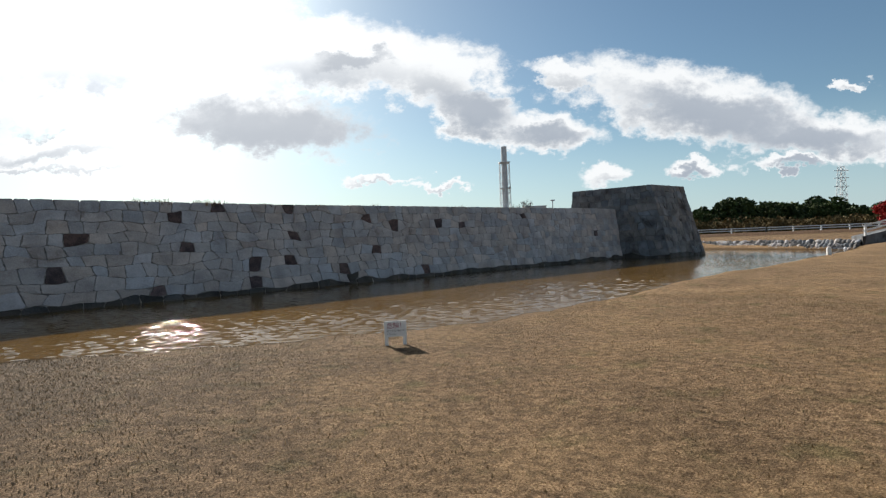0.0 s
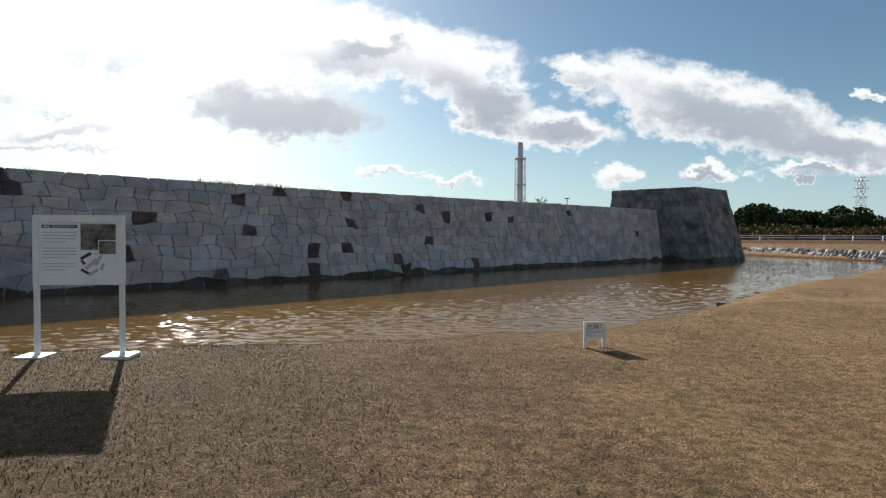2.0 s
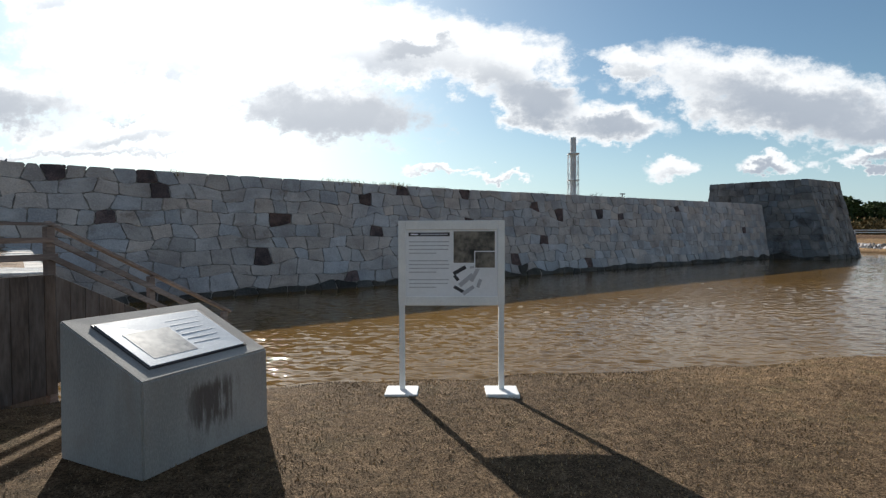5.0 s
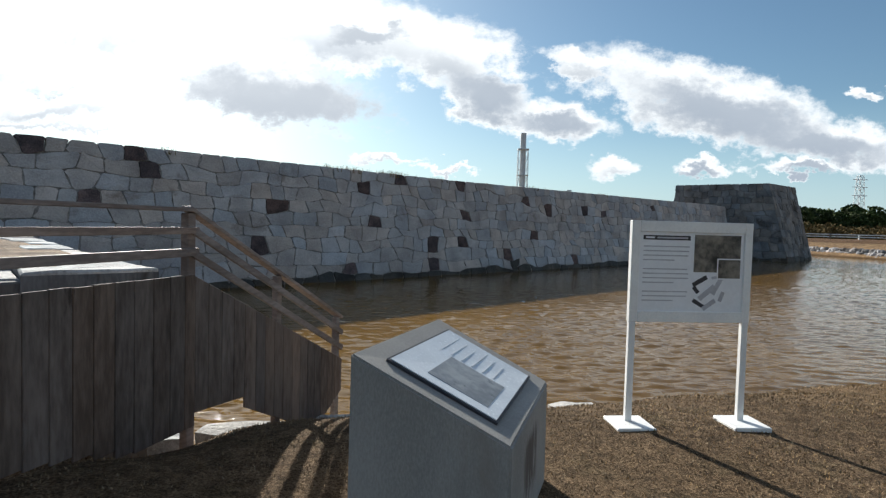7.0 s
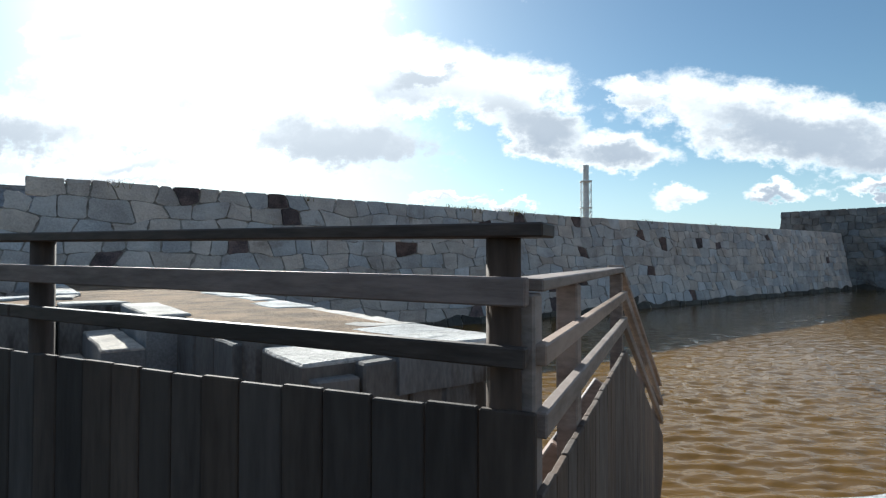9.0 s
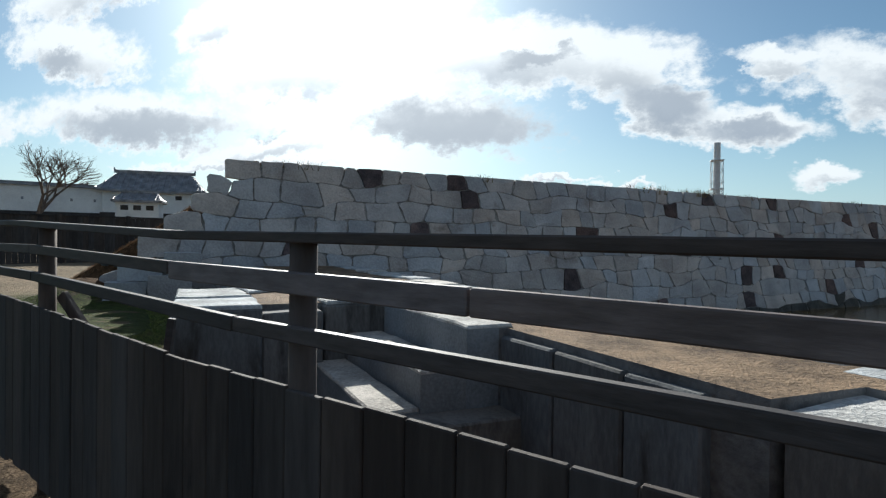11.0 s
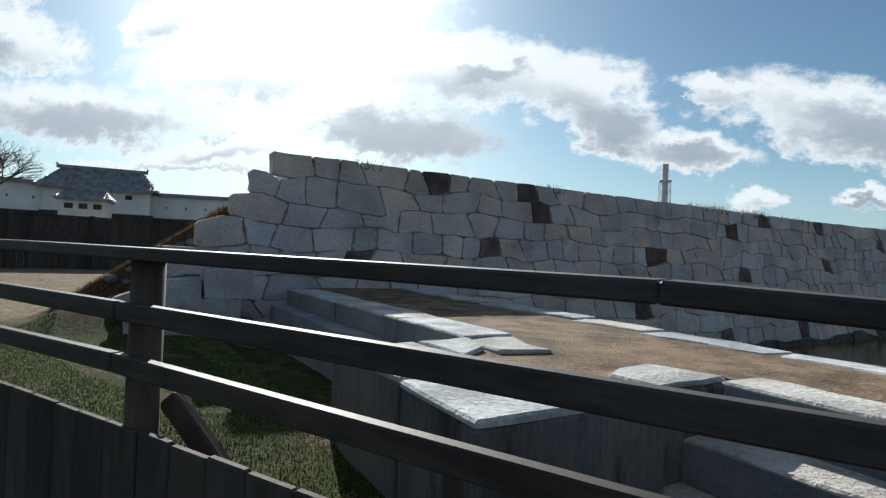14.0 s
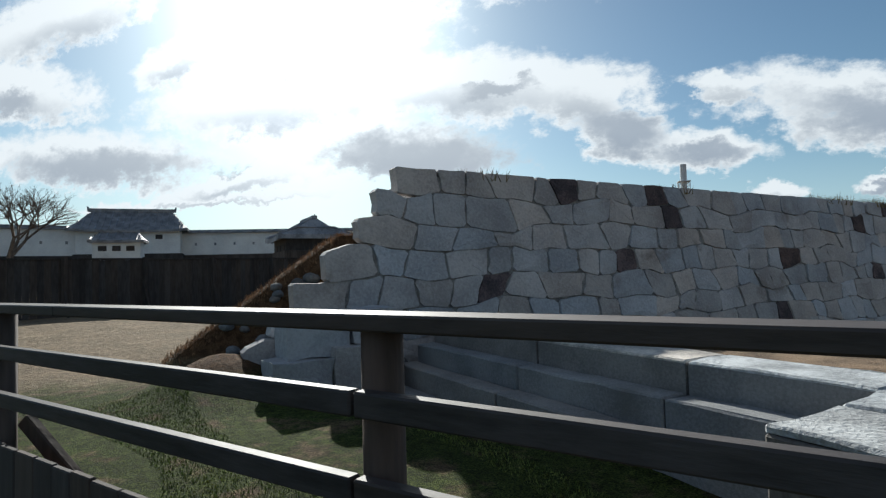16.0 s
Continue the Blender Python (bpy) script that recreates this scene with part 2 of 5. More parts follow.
def water_material():
    m = bpy.data.materials.new("muddy_water")
    m.use_nodes = True
    t = m.node_tree
    n = Nodes(t)
    b = t.nodes["Principled BSDF"]
    p = t.nodes.new("ShaderNodeNewGeometry").outputs["Position"]
    mp = t.nodes.new("ShaderNodeMapping")
    t.links.new(p, mp.inputs[0])
    mp.inputs["Rotation"].default_value, mp.inputs["Scale"].default_value = (0, 0, radians(-12)), (0.7, 1.5, 1)
    w = mp.outputs[0]
    big = n.noise(p, 0.16, 4.0)
    t.links.new(n.mix(n.step(big, 0.3, 0.7), (0.122, 0.065, 0.009), (0.165, 0.09, 0.013)), b.inputs["Base Color"])
    b.inputs["Roughness"].default_value, b.inputs["IOR"].default_value = 0.02, 1.33
    b.inputs["Specular IOR Level"].default_value = 0.4
    h = n.math("ADD", n.noise(w, 4.6, 3.0, 0.5, 0.6), n.math("MULTIPLY", n.noise(w, 13.0, 2.0, 0.5, 0.5), 0.34))
    h = n.math("MULTIPLY", h, n.math("ADD", 0.55, n.math("MULTIPLY", n.noise(p, 0.22, 2.0), 0.9)))
    bm = t.nodes.new("ShaderNodeBump")
    bm.inputs["Strength"].default_value, bm.inputs["Distance"].default_value = 0.5, 0.02
    n.put(bm.inputs["Height"], h)
    t.links.new(bm.outputs[0], b.inputs["Normal"])
    return m


M_GROUND, M_WATER = ground_material(), water_material()
M_STONE = material("granite_wall", (0.315, 0.299, 0.301), (0.513, 0.491, 0.484), 1.1, 0.9, 0.5, 22.0, vary=0.15, stain=((0.20, 0.17, 0.15), 0.8, 0.58, 0.78), depth=0.03)
M_OLDSTONE = material("weathered_dark_granite", (0.11, 0.11, 0.114), (0.25, 0.25, 0.248), 0.9, 0.92, 0.5, 18.0, vary=0.22, stain=((0.05, 0.047, 0.045), 0.7, 0.5, 0.7), depth=0.03)
M_DARKSTONE = material("dark_old_stone", (0.047, 0.038, 0.041), (0.162, 0.115, 0.108), 2.5, 0.92, 0.6, 24.0, vary=0.25, depth=0.03)
M_WETSTONE = material("wet_stained_granite", (0.03, 0.029, 0.027), (0.11, 0.105, 0.095), 1.1, 0.75, 0.5, 20.0, vary=0.25, depth=0.03)
M_CORE = material("joint_fill", (0.153, 0.145, 0.139), (0.340, 0.323, 0.306), 5.0, 0.95, 0.5, 30.0)
# Terrace blocks: M_COPING caps paint sunlit tops, the greyer stones below paint shaded sides.
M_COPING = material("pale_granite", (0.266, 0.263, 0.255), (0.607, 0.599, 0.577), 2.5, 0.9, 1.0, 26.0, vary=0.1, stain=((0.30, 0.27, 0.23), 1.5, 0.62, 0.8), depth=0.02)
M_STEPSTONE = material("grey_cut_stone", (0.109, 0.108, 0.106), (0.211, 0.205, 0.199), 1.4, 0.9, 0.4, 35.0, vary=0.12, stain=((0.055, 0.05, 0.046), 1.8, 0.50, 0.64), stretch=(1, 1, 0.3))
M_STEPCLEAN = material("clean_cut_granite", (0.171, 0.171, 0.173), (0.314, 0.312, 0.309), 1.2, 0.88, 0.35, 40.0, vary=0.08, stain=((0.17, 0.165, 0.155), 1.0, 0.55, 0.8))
M_GRAVEL = material("brown_gravel", (0.074, 0.049, 0.030), (0.296, 0.204, 0.126), 2.5, 0.95, 1.0, 34.0, depth=0.03)
M_WOOD = material("weathered_wood", (0.037, 0.029, 0.027), (0.084, 0.069, 0.062), 2.2, 0.8, 0.35, 26.0, vary=0.22, stain=((0.025, 0.02, 0.018), 2.6, 0.60, 0.70), stretch=(1, 1, 0.14), depth=0.01)
M_WOODNEW = material("brown_weathered_boards", (0.077, 0.056, 0.045), (0.216, 0.167, 0.140), 2.2, 0.8, 0.35, 26.0, vary=0.2, stain=((0.03, 0.022, 0.018), 4.0, 0.63, 0.72), stretch=(1, 1, 0.2), depth=0.01)
M_RAILNEW = material("pale_weathered_rail", (0.145, 0.115, 0.102), (0.340, 0.281, 0.255), 2.5, 0.6, 0.3, 30.0, vary=0.12, stain=((0.10, 0.075, 0.065), 3.0, 0.62, 0.74), stretch=(0.6, 0.25, 1.4), depth=0.008)
# lighter copy of the weathered rail, with sky light put into its colour
M_RAILSKYLIT = material("skylit_weathered_rail", (0.085, 0.07, 0.07), (0.23, 0.195, 0.195), 2.5, 0.6, 0.35, 30.0, vary=0.15, stain=((0.07, 0.055, 0.052), 3.0, 0.62, 0.74), stretch=(0.25, 0.25, 1.4), depth=0.008)
M_RAIL = material("weathered_rail", (0.027, 0.023, 0.022), (0.088, 0.072, 0.068), 2.5, 0.62, 0.35, 30.0, vary=0.18, stain=((0.07, 0.05, 0.045), 3.0, 0.62, 0.74), stretch=(0.25, 0.25, 1.4), depth=0.008)
M_POST = material("wooden_post", (0.045, 0.033, 0.026), (0.120, 0.086, 0.070), 3.0, 0.8, 0.4, 24.0, vary=0.2, stain=((0.06, 0.045, 0.04), 3.0, 0.58, 0.7), stretch=(1, 1, 0.15), depth=0.01)
M_CONCRETE = material("speckled_granite_block", (0.253, 0.246, 0.232), (0.394, 0.380, 0.359), 1.6, 0.8, 0.25, 120.0, stain=((0.28, 0.25, 0.22), 2.0, 0.55, 0.75), stretch=(1, 1, 0.4), depth=0.006)
M_WHITE = material("white_painted_metal", (0.70, 0.70, 0.69), (0.82, 0.82, 0.80), 4.0, 0.45, 0.05, 60.0, spec=0.5, stain=((0.5, 0.47, 0.42), 5.0, 0.66, 0.8))
M_PANEL = material("printed_panel", (0.74, 0.75, 0.77), (0.82, 0.83, 0.85), 2.0, 0.35, 0.02, 30.0, spec=0.5)
M_PRINT = material("dark_print", (0.035, 0.033, 0.04), (0.06, 0.055, 0.06), 6.0, 0.5, 0.02, 60.0)
M_GREYPRINT = material("grey_print", (0.392, 0.392, 0.420), (0.504, 0.504, 0.532), 6.0, 0.5, 0.02, 60.0)
M_PHOTO = material("photo_print", (0.03, 0.03, 0.028), (0.26, 0.23, 0.19), 7.0, 0.4, 0.02, 18.0)
M_PLATE = material("photo_plate", (0.62, 0.65, 0.68), (0.75, 0.78, 0.80), 3.0, 0.25, 0.02, 60.0, spec=0.6)
M_PLATEPHOTO = material("plate_photo", (0.16, 0.17, 0.18), (0.36, 0.37, 0.37), 6.0, 0.3, 0.02, 20.0)
M_RED = material("dark_red_lettering", (0.22, 0.012, 0.04), (0.28, 0.02, 0.05), 6.0, 0.5, 0.02, 60.0)
M_PLASTER = material("white_plaster", (0.66, 0.66, 0.66), (0.80, 0.80, 0.79), 0.5, 0.9, 0.1, 6.0, stain=((0.5, 0.5, 0.5), 0.4, 0.6, 0.8))
M_TILE = material("grey_roof_tiles", (0.114, 0.123, 0.142), (0.304, 0.314, 0.342), 1.0, 0.55, 0.3, 9.0, vary=0.15, spec=0.5)
M_DARKWOOD = material("dark_timber", (0.035, 0.03, 0.028), (0.075, 0.065, 0.06), 1.5, 0.85, 0.3, 12.0, vary=0.2, stretch=(1, 1, 0.2))
M_STEEL = material("galvanised_steel", (0.5, 0.52, 0.54), (0.64, 0.66, 0.68), 0.3, 0.6, 0.05, 4.0, metal=0.3)
M_BARK = material("grey_bark", (0.07, 0.055, 0.045), (0.17, 0.14, 0.12), 3.0, 0.9, 0.6, 20.0, stretch=(1, 1, 0.3))
M_LEAF = material("dark_evergreen_leaves", (0.015, 0.03, 0.008), (0.07, 0.10, 0.025), 0.25, 0.8, 0.2, 1.6, vary=0.35)
M_HEDGE = material("autumn_hedge", (0.05, 0.05, 0.018), (0.20, 0.13, 0.05), 0.3, 0.9, 0.2, 1.5, vary=0.35)
M_REDLEAF = material("red_maple_leaves", (0.20, 0.012, 0.012), (0.45, 0.04, 0.03), 1.0, 0.8, 0.2, 4.0, vary=0.3)
M_REED = material("dry_grass", (0.120, 0.090, 0.038), (0.285, 0.217, 0.098), 3.0, 0.9, 0.2, 20.0, vary=0.3)
M_GREENBLADE = material("green_grass_blades", (0.068, 0.111, 0.017), (0.255, 0.289, 0.076), 3.0, 0.8, 0.2, 20.0, vary=0.35)
M_STRAWBLADE = material("straw_grass_blades", (0.180, 0.112, 0.045), (0.432, 0.297, 0.149), 0.8, 0.9, 0.2, 20.0, vary=0.3)
M_WORNBLADE = material("worn_grass_blades", (0.127, 0.088, 0.051), (0.370, 0.278, 0.176), 0.8, 0.9, 0.2, 20.0, vary=0.3)
M_RUST = material("rusty_straw_edge", (0.209, 0.112, 0.055), (0.446, 0.262, 0.135), 3.0, 0.9, 0.5, 24.0)



def rain_stain(m):
    """Dark run-off streaks on the front of the plinth."""
    t = m.node_tree
    n = Nodes(t)
    b = t.nodes["Principled BSDF"]
    old = b.inputs["Base Color"].links[0].from_socket
    p = t.nodes.new("ShaderNodeNewGeometry").outputs["Position"]
    sep = t.nodes.new("ShaderNodeSeparateXYZ")
    t.links.new(p, sep.inputs[0])
    x, y, z = sep.outputs
    u = n.math("ADD", n.math("MULTIPLY", n.math("ADD", x, 7.48), 0.303), n.math("MULTIPLY", n.math("SUBTRACT", y, 3.95), 0.953))
    streak = n.noise(n.vec(n.math("MULTIPLY", u, 1.0), n.math("MULTIPLY", z, 0.16), 0.0), 26.0, 4.0, 0.6)
    win = n.math("MULTIPLY", n.step(u, 0.22, 0.42), n.step(u, 0.86, 0.6))
    win = n.math("MULTIPLY", win, n.math("MULTIPLY", n.step(z, 0.05, 0.28), n.step(z, 0.58, 0.44)))
    mask = n.math("MULTIPLY", n.step(n.math("ADD", streak, n.math("MULTIPLY", win, 0.22)), 0.56, 0.76), win)
    t.links.new(n.mix(n.math("MULTIPLY", mask, 0.8), old, (0.075, 0.052, 0.043)), b.inputs["Base Color"])


rain_stain(M_CONCRETE)
M_FAINT = material("faint_print", (0.58, 0.6, 0.63), (0.66, 0.69, 0.71), 6.0, 0.4, 0.02, 60.0)

# ---- mesh helpers ----
def mesh_of(name, bm, mat, smooth=False):
    bmesh.ops.recalc_face_normals(bm, faces=bm.faces)
    me = bpy.data.meshes.new(name)
    bm.to_mesh(me)
    bm.free()
    me.materials.append(mat)
    if smooth:
        for p in me.polygons:
            p.use_smooth = True
    return me


def part(name, bm, mat, parent=None, label="", smooth=False):
    """Links a bmesh as one mesh object, under a thing or a part."""
    ob = new(name, mesh_of(name, bm, mat, smooth))
    if parent is not None:
        ob.parent = parent
    return tagged(ob, label)


def thing(name, at, label, category, group="", kind="", turn=0.0):
    ob = new(name)
    ob.empty_display_size = 0.1
    ob.matrix_world = pose(*at, 0, 0, turn)
    return tagged(ob, label, category, group, kind)


def add_box(bm, lo, hi, m=None, bevel=0.0):
    r = bmesh.ops.create_cube(bm, size=1.0)
    c = [(a + b) / 2 for a, b in zip(lo, hi)]
    s = [abs(b - a) for a, b in zip(lo, hi)]
    bmesh.ops.transform(bm, matrix=Matrix.Translation(c) @ Matrix.Diagonal((*s, 1)), verts=r["verts"])
    if bevel:
        es = list({e for v in r["verts"] for e in v.link_edges})
        made = bmesh.ops.bevel(bm, geom=es, offset=bevel, segments=1, affect="EDGES")
        vs = list({v for f in made["faces"] for v in f.verts} | {v for v in r["verts"] if v.is_valid})
    else:
        vs = r["verts"]
    if m is not None:
        bmesh.ops.transform(bm, matrix=m, verts=vs)


def box(lo, hi, m=None, bevel=0.0):
    bm = bmesh.new()
    add_box(bm, lo, hi, m, bevel)
    return bm


def beam(p, q, w, h, bevel=0.006, bm=None):
    """A timber from p to q, w wide and h high, the upper face level across."""
    p, q = Vector(p), Vector(q)
    d = (q - p)
    length = d.length
    d.normalize()
    side = d.cross(Vector((0, 0, 1)))
    side = side.normalized() if side.length > 1e-4 else Vector((1, 0, 0))
    up = side.cross(d)
    m = Matrix((( *side, 0), (*d, 0), (*up, 0), (0, 0, 0, 1))).transposed()
    m = Matrix.Translation(p) @ m
    bm = bm or bmesh.new()
    add_box(bm, (-w / 2, 0, -h / 2), (w / 2, length, h / 2), m, bevel)
    return bm


def tube(bm, p, q, r0, r1, n=8):
    p, q = Vector(p), Vector(q)
    d = q - p
    r = bmesh.ops.create_cone(bm, cap_ends=True, segments=n, radius1=r0, radius2=r1, depth=d.length)
    m = Matrix.Translation((p + q) / 2) @ d.to_track_quat("Z", "Y").to_matrix().to_4x4()
    bmesh.ops.transform(bm, matrix=m, verts=r["verts"])
    return bm


def prism(points, z0, z1, bm=None, bevel=0.0):
    """A solid with the plan given (x, y) and a level or sloping top (z1: number or list)."""
    bm = bm or bmesh.new()
    tops = z1 if isinstance(z1, (list, tuple)) else [z1] * len(points)
    low = [bm.verts.new((x, y, z0)) for x, y in points]
    top = [bm.verts.new((x, y, z)) for (x, y), z in zip(points, tops)]
    k = len(points)
    bm.faces.new(low[::-1])
    face = bm.faces.new(top)
    for i in range(k):
        bm.faces.new((low[i], low[(i + 1) % k], top[(i + 1) % k], top[i]))
    if bevel:
        bmesh.ops.recalc_face_normals(bm, faces=bm.faces)
        es = [e for e in bm.edges if any(v in top for v in e.verts)]
        bmesh.ops.bevel(bm, geom=es, offset=bevel, segments=1, affect="EDGES")
    return bm


def rough(bm, amount, cuts=2, seed=0):
    """Breaks up the edges of a hewn stone."""
    bmesh.ops.subdivide_edges(bm, edges=bm.edges[:], cuts=cuts, use_grid_fill=True)
    for v in bm.verts:
        v.co += Vector(noise.noise_vector(v.co * 3.1 + Vector((seed * 3.7, seed, 0)))) * amount + Vector(noise.noise_vector(v.co * 11 + Vector((0, seed, 0)))) * amount * 0.4
    return bm


# ---- plan: the great wall's own axes, a along it, b out from its face ----
W0, WD, WN, BATTER, WALL_TOP = Vector((-21.9, 14.24, 0)), Vector((0.7146, 0.6995, 0)), Vector((0.6995, -0.7146, 0)), 0.19, 3.68


def wall_xy(a, b, z=0.0):
    return W0 + WD * a + WN * b + Vector((0, 0, z))


def wall_top(a):
    return WALL_TOP + 0.28 * max(0.0, min(1.0, (a - 20) / 30))


def face_b(z):
    return BATTER * (WALL_TOP - z)


SHORE = [(-10.4, 6.3), (-9.6, 7.25), (-8.2, 7.65), (-5.8, 8.35), (-3.0, 9.3), (0.3, 10.5), (4.3, 14.4), (10.0, 21.0), (21.7, 32.4), (33.0, 44.3), (38.0, 50.0)]
MOAT = SHORE + [(34.0, 68.0), (30.0, 100.0), (-20.0, 100.0), (-23.0, 14.5), (-18.5, 13.5), (-15.0, 10.2), (-11.0, 6.9)]
WATER_Z = -0.72


def moat_distance(x, y):
    """Signed distance to the moat's edge, positive on land."""
    pts = np.array(MOAT)
    best = np.full(x.shape, 1e9)
    inside = np.zeros(x.shape, bool)
    for (x0, y0), (x1, y1) in zip(pts, np.roll(pts, -1, 0)):
        ex, ey = x1 - x0, y1 - y0
        k = np.clip(((x - x0) * ex + (y - y0) * ey) / (ex * ex + ey * ey), 0, 1)
        best = np.minimum(best, np.hypot(x - x0 - k * ex, y - y0 - k * ey))
        cross = (y0 > y) != (y1 > y)
        with np.errstate(divide="ignore", invalid="ignore"):
            inside ^= cross & (x < (x1 - x0) * (y - y0) / (y1 - y0 + 1e-12) + x0)
    return np.where(inside, -best, best)


def ground_height(x, y):
    x, y = np.asarray(x, float), np.asarray(y, float)
    base = np.interp(x, [-60, -30, -18.8, -14.5, -10.3, -8.4, -5.4, 1, 30, 60], [0.5, 0.48, 0.43, 0.33, 0.15, 0.06, 0.0, -0.1, -0.1, 0.0])
    rise = np.clip((0.25 * x + 0.95 * y - 74) / 14, 0, 1)
    base = base + np.where(x > 28, 1.1 * rise * rise * (3 - 2 * rise), 0)
    base = base + 0.03 * np.sin(x * 0.9 + 1) * np.cos(y * 0.7) + 0.015 * np.sin(x * 2.7 + y * 1.9)
    d = moat_distance(x, y) + 0.12 * np.sin(x * 1.7) * np.cos(y * 1.3 + x) + 0.05 * np.sin(x * 5.1 + y * 3)
    k = np.clip(d / 2.3, 0, 1)
    k = k * (2 - k)
    z = np.where(d > 0, WATER_Z + 0.02 + (base - WATER_Z - 0.02) * k, WATER_Z + 0.02 + np.maximum(d, -2.5) * 0.3)
    # castle ground behind the wall, with its earth slope at the broken end
    a = (x - W0.x) * WD.x + (y - W0.y) * WD.y
    b = (x - W0.x) * WN.x + (y - W0.y) * WN.y
    fill = np.clip(2.6 + np.minimum(a + 0.62 + np.minimum(b + 1.5, 0) * 1.1, 0) * 0.71, -5, 2.6)
    front = np.where(a < -0.5, fill - (b + 0.9) * 1.7, -5)
    mound = 0.45 * np.exp(-(((a + 2.7) / 0.7) ** 2 + ((b - 0.4) / 0.9) ** 2))
    mound = mound - 0.75 * np.clip(1 - np.maximum(np.abs(a - 0.1) - 1.0, 0) / 0.5, 0, 1) * np.clip(1 - np.maximum(np.abs(b - 10.6) - 1.6, 0) / 0.5, 0, 1)
    behind = (b < -0.9) & (x < 22.5)
    return np.where(behind, np.maximum(fill, base), np.maximum(z + mound, np.where(b < 2, front, -5)))


def sheet(name, xs, ys, height, mat):
    gx, gy = np.meshgrid(xs, ys)
    gz = height(gx, gy)
    co = np.stack([gx, gy, gz], -1).reshape(-1, 3)
    nx, ny = len(xs), len(ys)
    i = (np.arange(ny - 1)[:, None] * nx + np.arange(nx - 1)[None]).ravel()
    faces = np.stack([i, i + 1, i + nx + 1, i + nx], -1)
    me = bpy.data.meshes.new(name)
    me.from_pydata(co.tolist(), [], faces.tolist())
    me.materials.append(mat)
    for p in me.polygons:
        p.use_smooth = True
    return new(name, me)


def axis(lo, hi, dense, step, mid, mstep):
    far = [-3000, -1500, -700, -350, -180]
    vals = far + list(np.arange(lo, dense[0], mstep)) + list(np.arange(dense[0], dense[1], step)) + list(np.arange(dense[1], hi, mstep)) + [180, 350, 700, 1500, 3000]
    return np.array(sorted(set(np.round(vals, 3))))


ground = sheet("ground", axis(-100, 110, (-27, 12), 0.25, 0, 1.5), axis(-60, 130, (-5, 24), 0.25, 0, 1.5), ground_height, M_GROUND)
tagged(ground, "dry brown lawn sloping down to a moat", "ground", kind="structure")


def ripples(x, y):
    """Short wind ripples, calmer far off."""
    r = np.random.RandomState(12)
    z = np.zeros_like(x)
    gust = 0.75 + 0.35 * np.sin(x * 0.31 + 1.3 * np.sin(y * 0.23)) * np.cos(y * 0.27 + 0.4 * np.sin(x * 0.4))
    far = np.hypot(x + 5, y - 1)
    for _ in range(34):
        length = 0.12 * 1.045 ** r.uniform(0, 34)
        ang = radians(100) + r.normal(0, 0.38)
        k = 2 * np.pi / length
        fade = np.clip(1.6 - far / (length * 210), 0, 1)
        phase = r.uniform(0, 6.28) + 0.9 * np.sin(x * r.uniform(0.2, 0.6) + y * r.uniform(0.2, 0.6) + r.uniform(0, 6))
        z += fade * 0.052 / k * np.sin(k * (x * np.cos(ang) + y * np.sin(ang)) + phase)
    b = (x - W0.x) * WN.x + (y - W0.y) * WN.y
    lee = np.clip((b - 1.5) / 4.0, 0.2, 1.0)          # calm under the wall
    return WATER_Z + z * gust * lee


ys = [4.0]
while ys[-1] < 105:
    ys.append(ys[-1] + max(0.045, 0.0052 * (ys[-1] + 1)))
xs = np.concatenate([np.arange(-24, -12, 0.2), np.arange(-12, 6, 0.085), np.arange(6, 30, 0.18), np.arange(30, 60.1, 0.5)])
tagged(sheet("water", xs, np.array(ys), ripples, M_WATER), "muddy orange-brown rippled moat water", "water", kind="structure")


# ---- the great wall ----
def hewn_stone(pts, place, depth, proud, seed):
    """A hewn wall stone from its outline (eight points a, z): a sunk back, a worn rim and an uneven face."""
    rng = random.Random(seed)
    ca, cz = sum(p[0] for p in pts) / len(pts), sum(p[1] for p in pts) / len(pts)
    bm = bmesh.new()
    rings = []
    tilt_a, tilt_z = rng.uniform(-0.06, 0.06), rng.uniform(-0.05, 0.05)
    for shrink, out in ((1.0, -depth), (0.997, -0.004), (0.98, proud * 0.75)):
        ring = []
        for pa, pz in pts:
            da, dz = pa - ca, pz - cz
            o = out + (rng.uniform(-0.012, 0.012) + da * tilt_a + dz * tilt_z if out > -depth else 0)
            ring.append(bm.verts.new(place(ca + da * shrink, cz + dz * shrink, o)))
        rings.append(ring)
    mids = []
    k = len(pts)
    for pa, pz in pts:
        mids.append(bm.verts.new(place(ca + (pa - ca) * 0.5, cz + (pz - cz) * 0.5, proud + rng.uniform(-0.006, 0.006) + (pa - ca) * 0.5 * tilt_a)))
    rings.append(mids)
    for r0, r1 in zip(rings, rings[1:]):
        for i in range(k):
            bm.faces.new((r0[i], r0[(i + 1) % k], r1[(i + 1) % k], r1[i]))
    c = bm.verts.new(place(ca, cz, proud + rng.uniform(-0.006, 0.006)))
    for i in range(k):
        bm.faces.new((mids[i], mids[(i + 1) % k], c))
    return bm


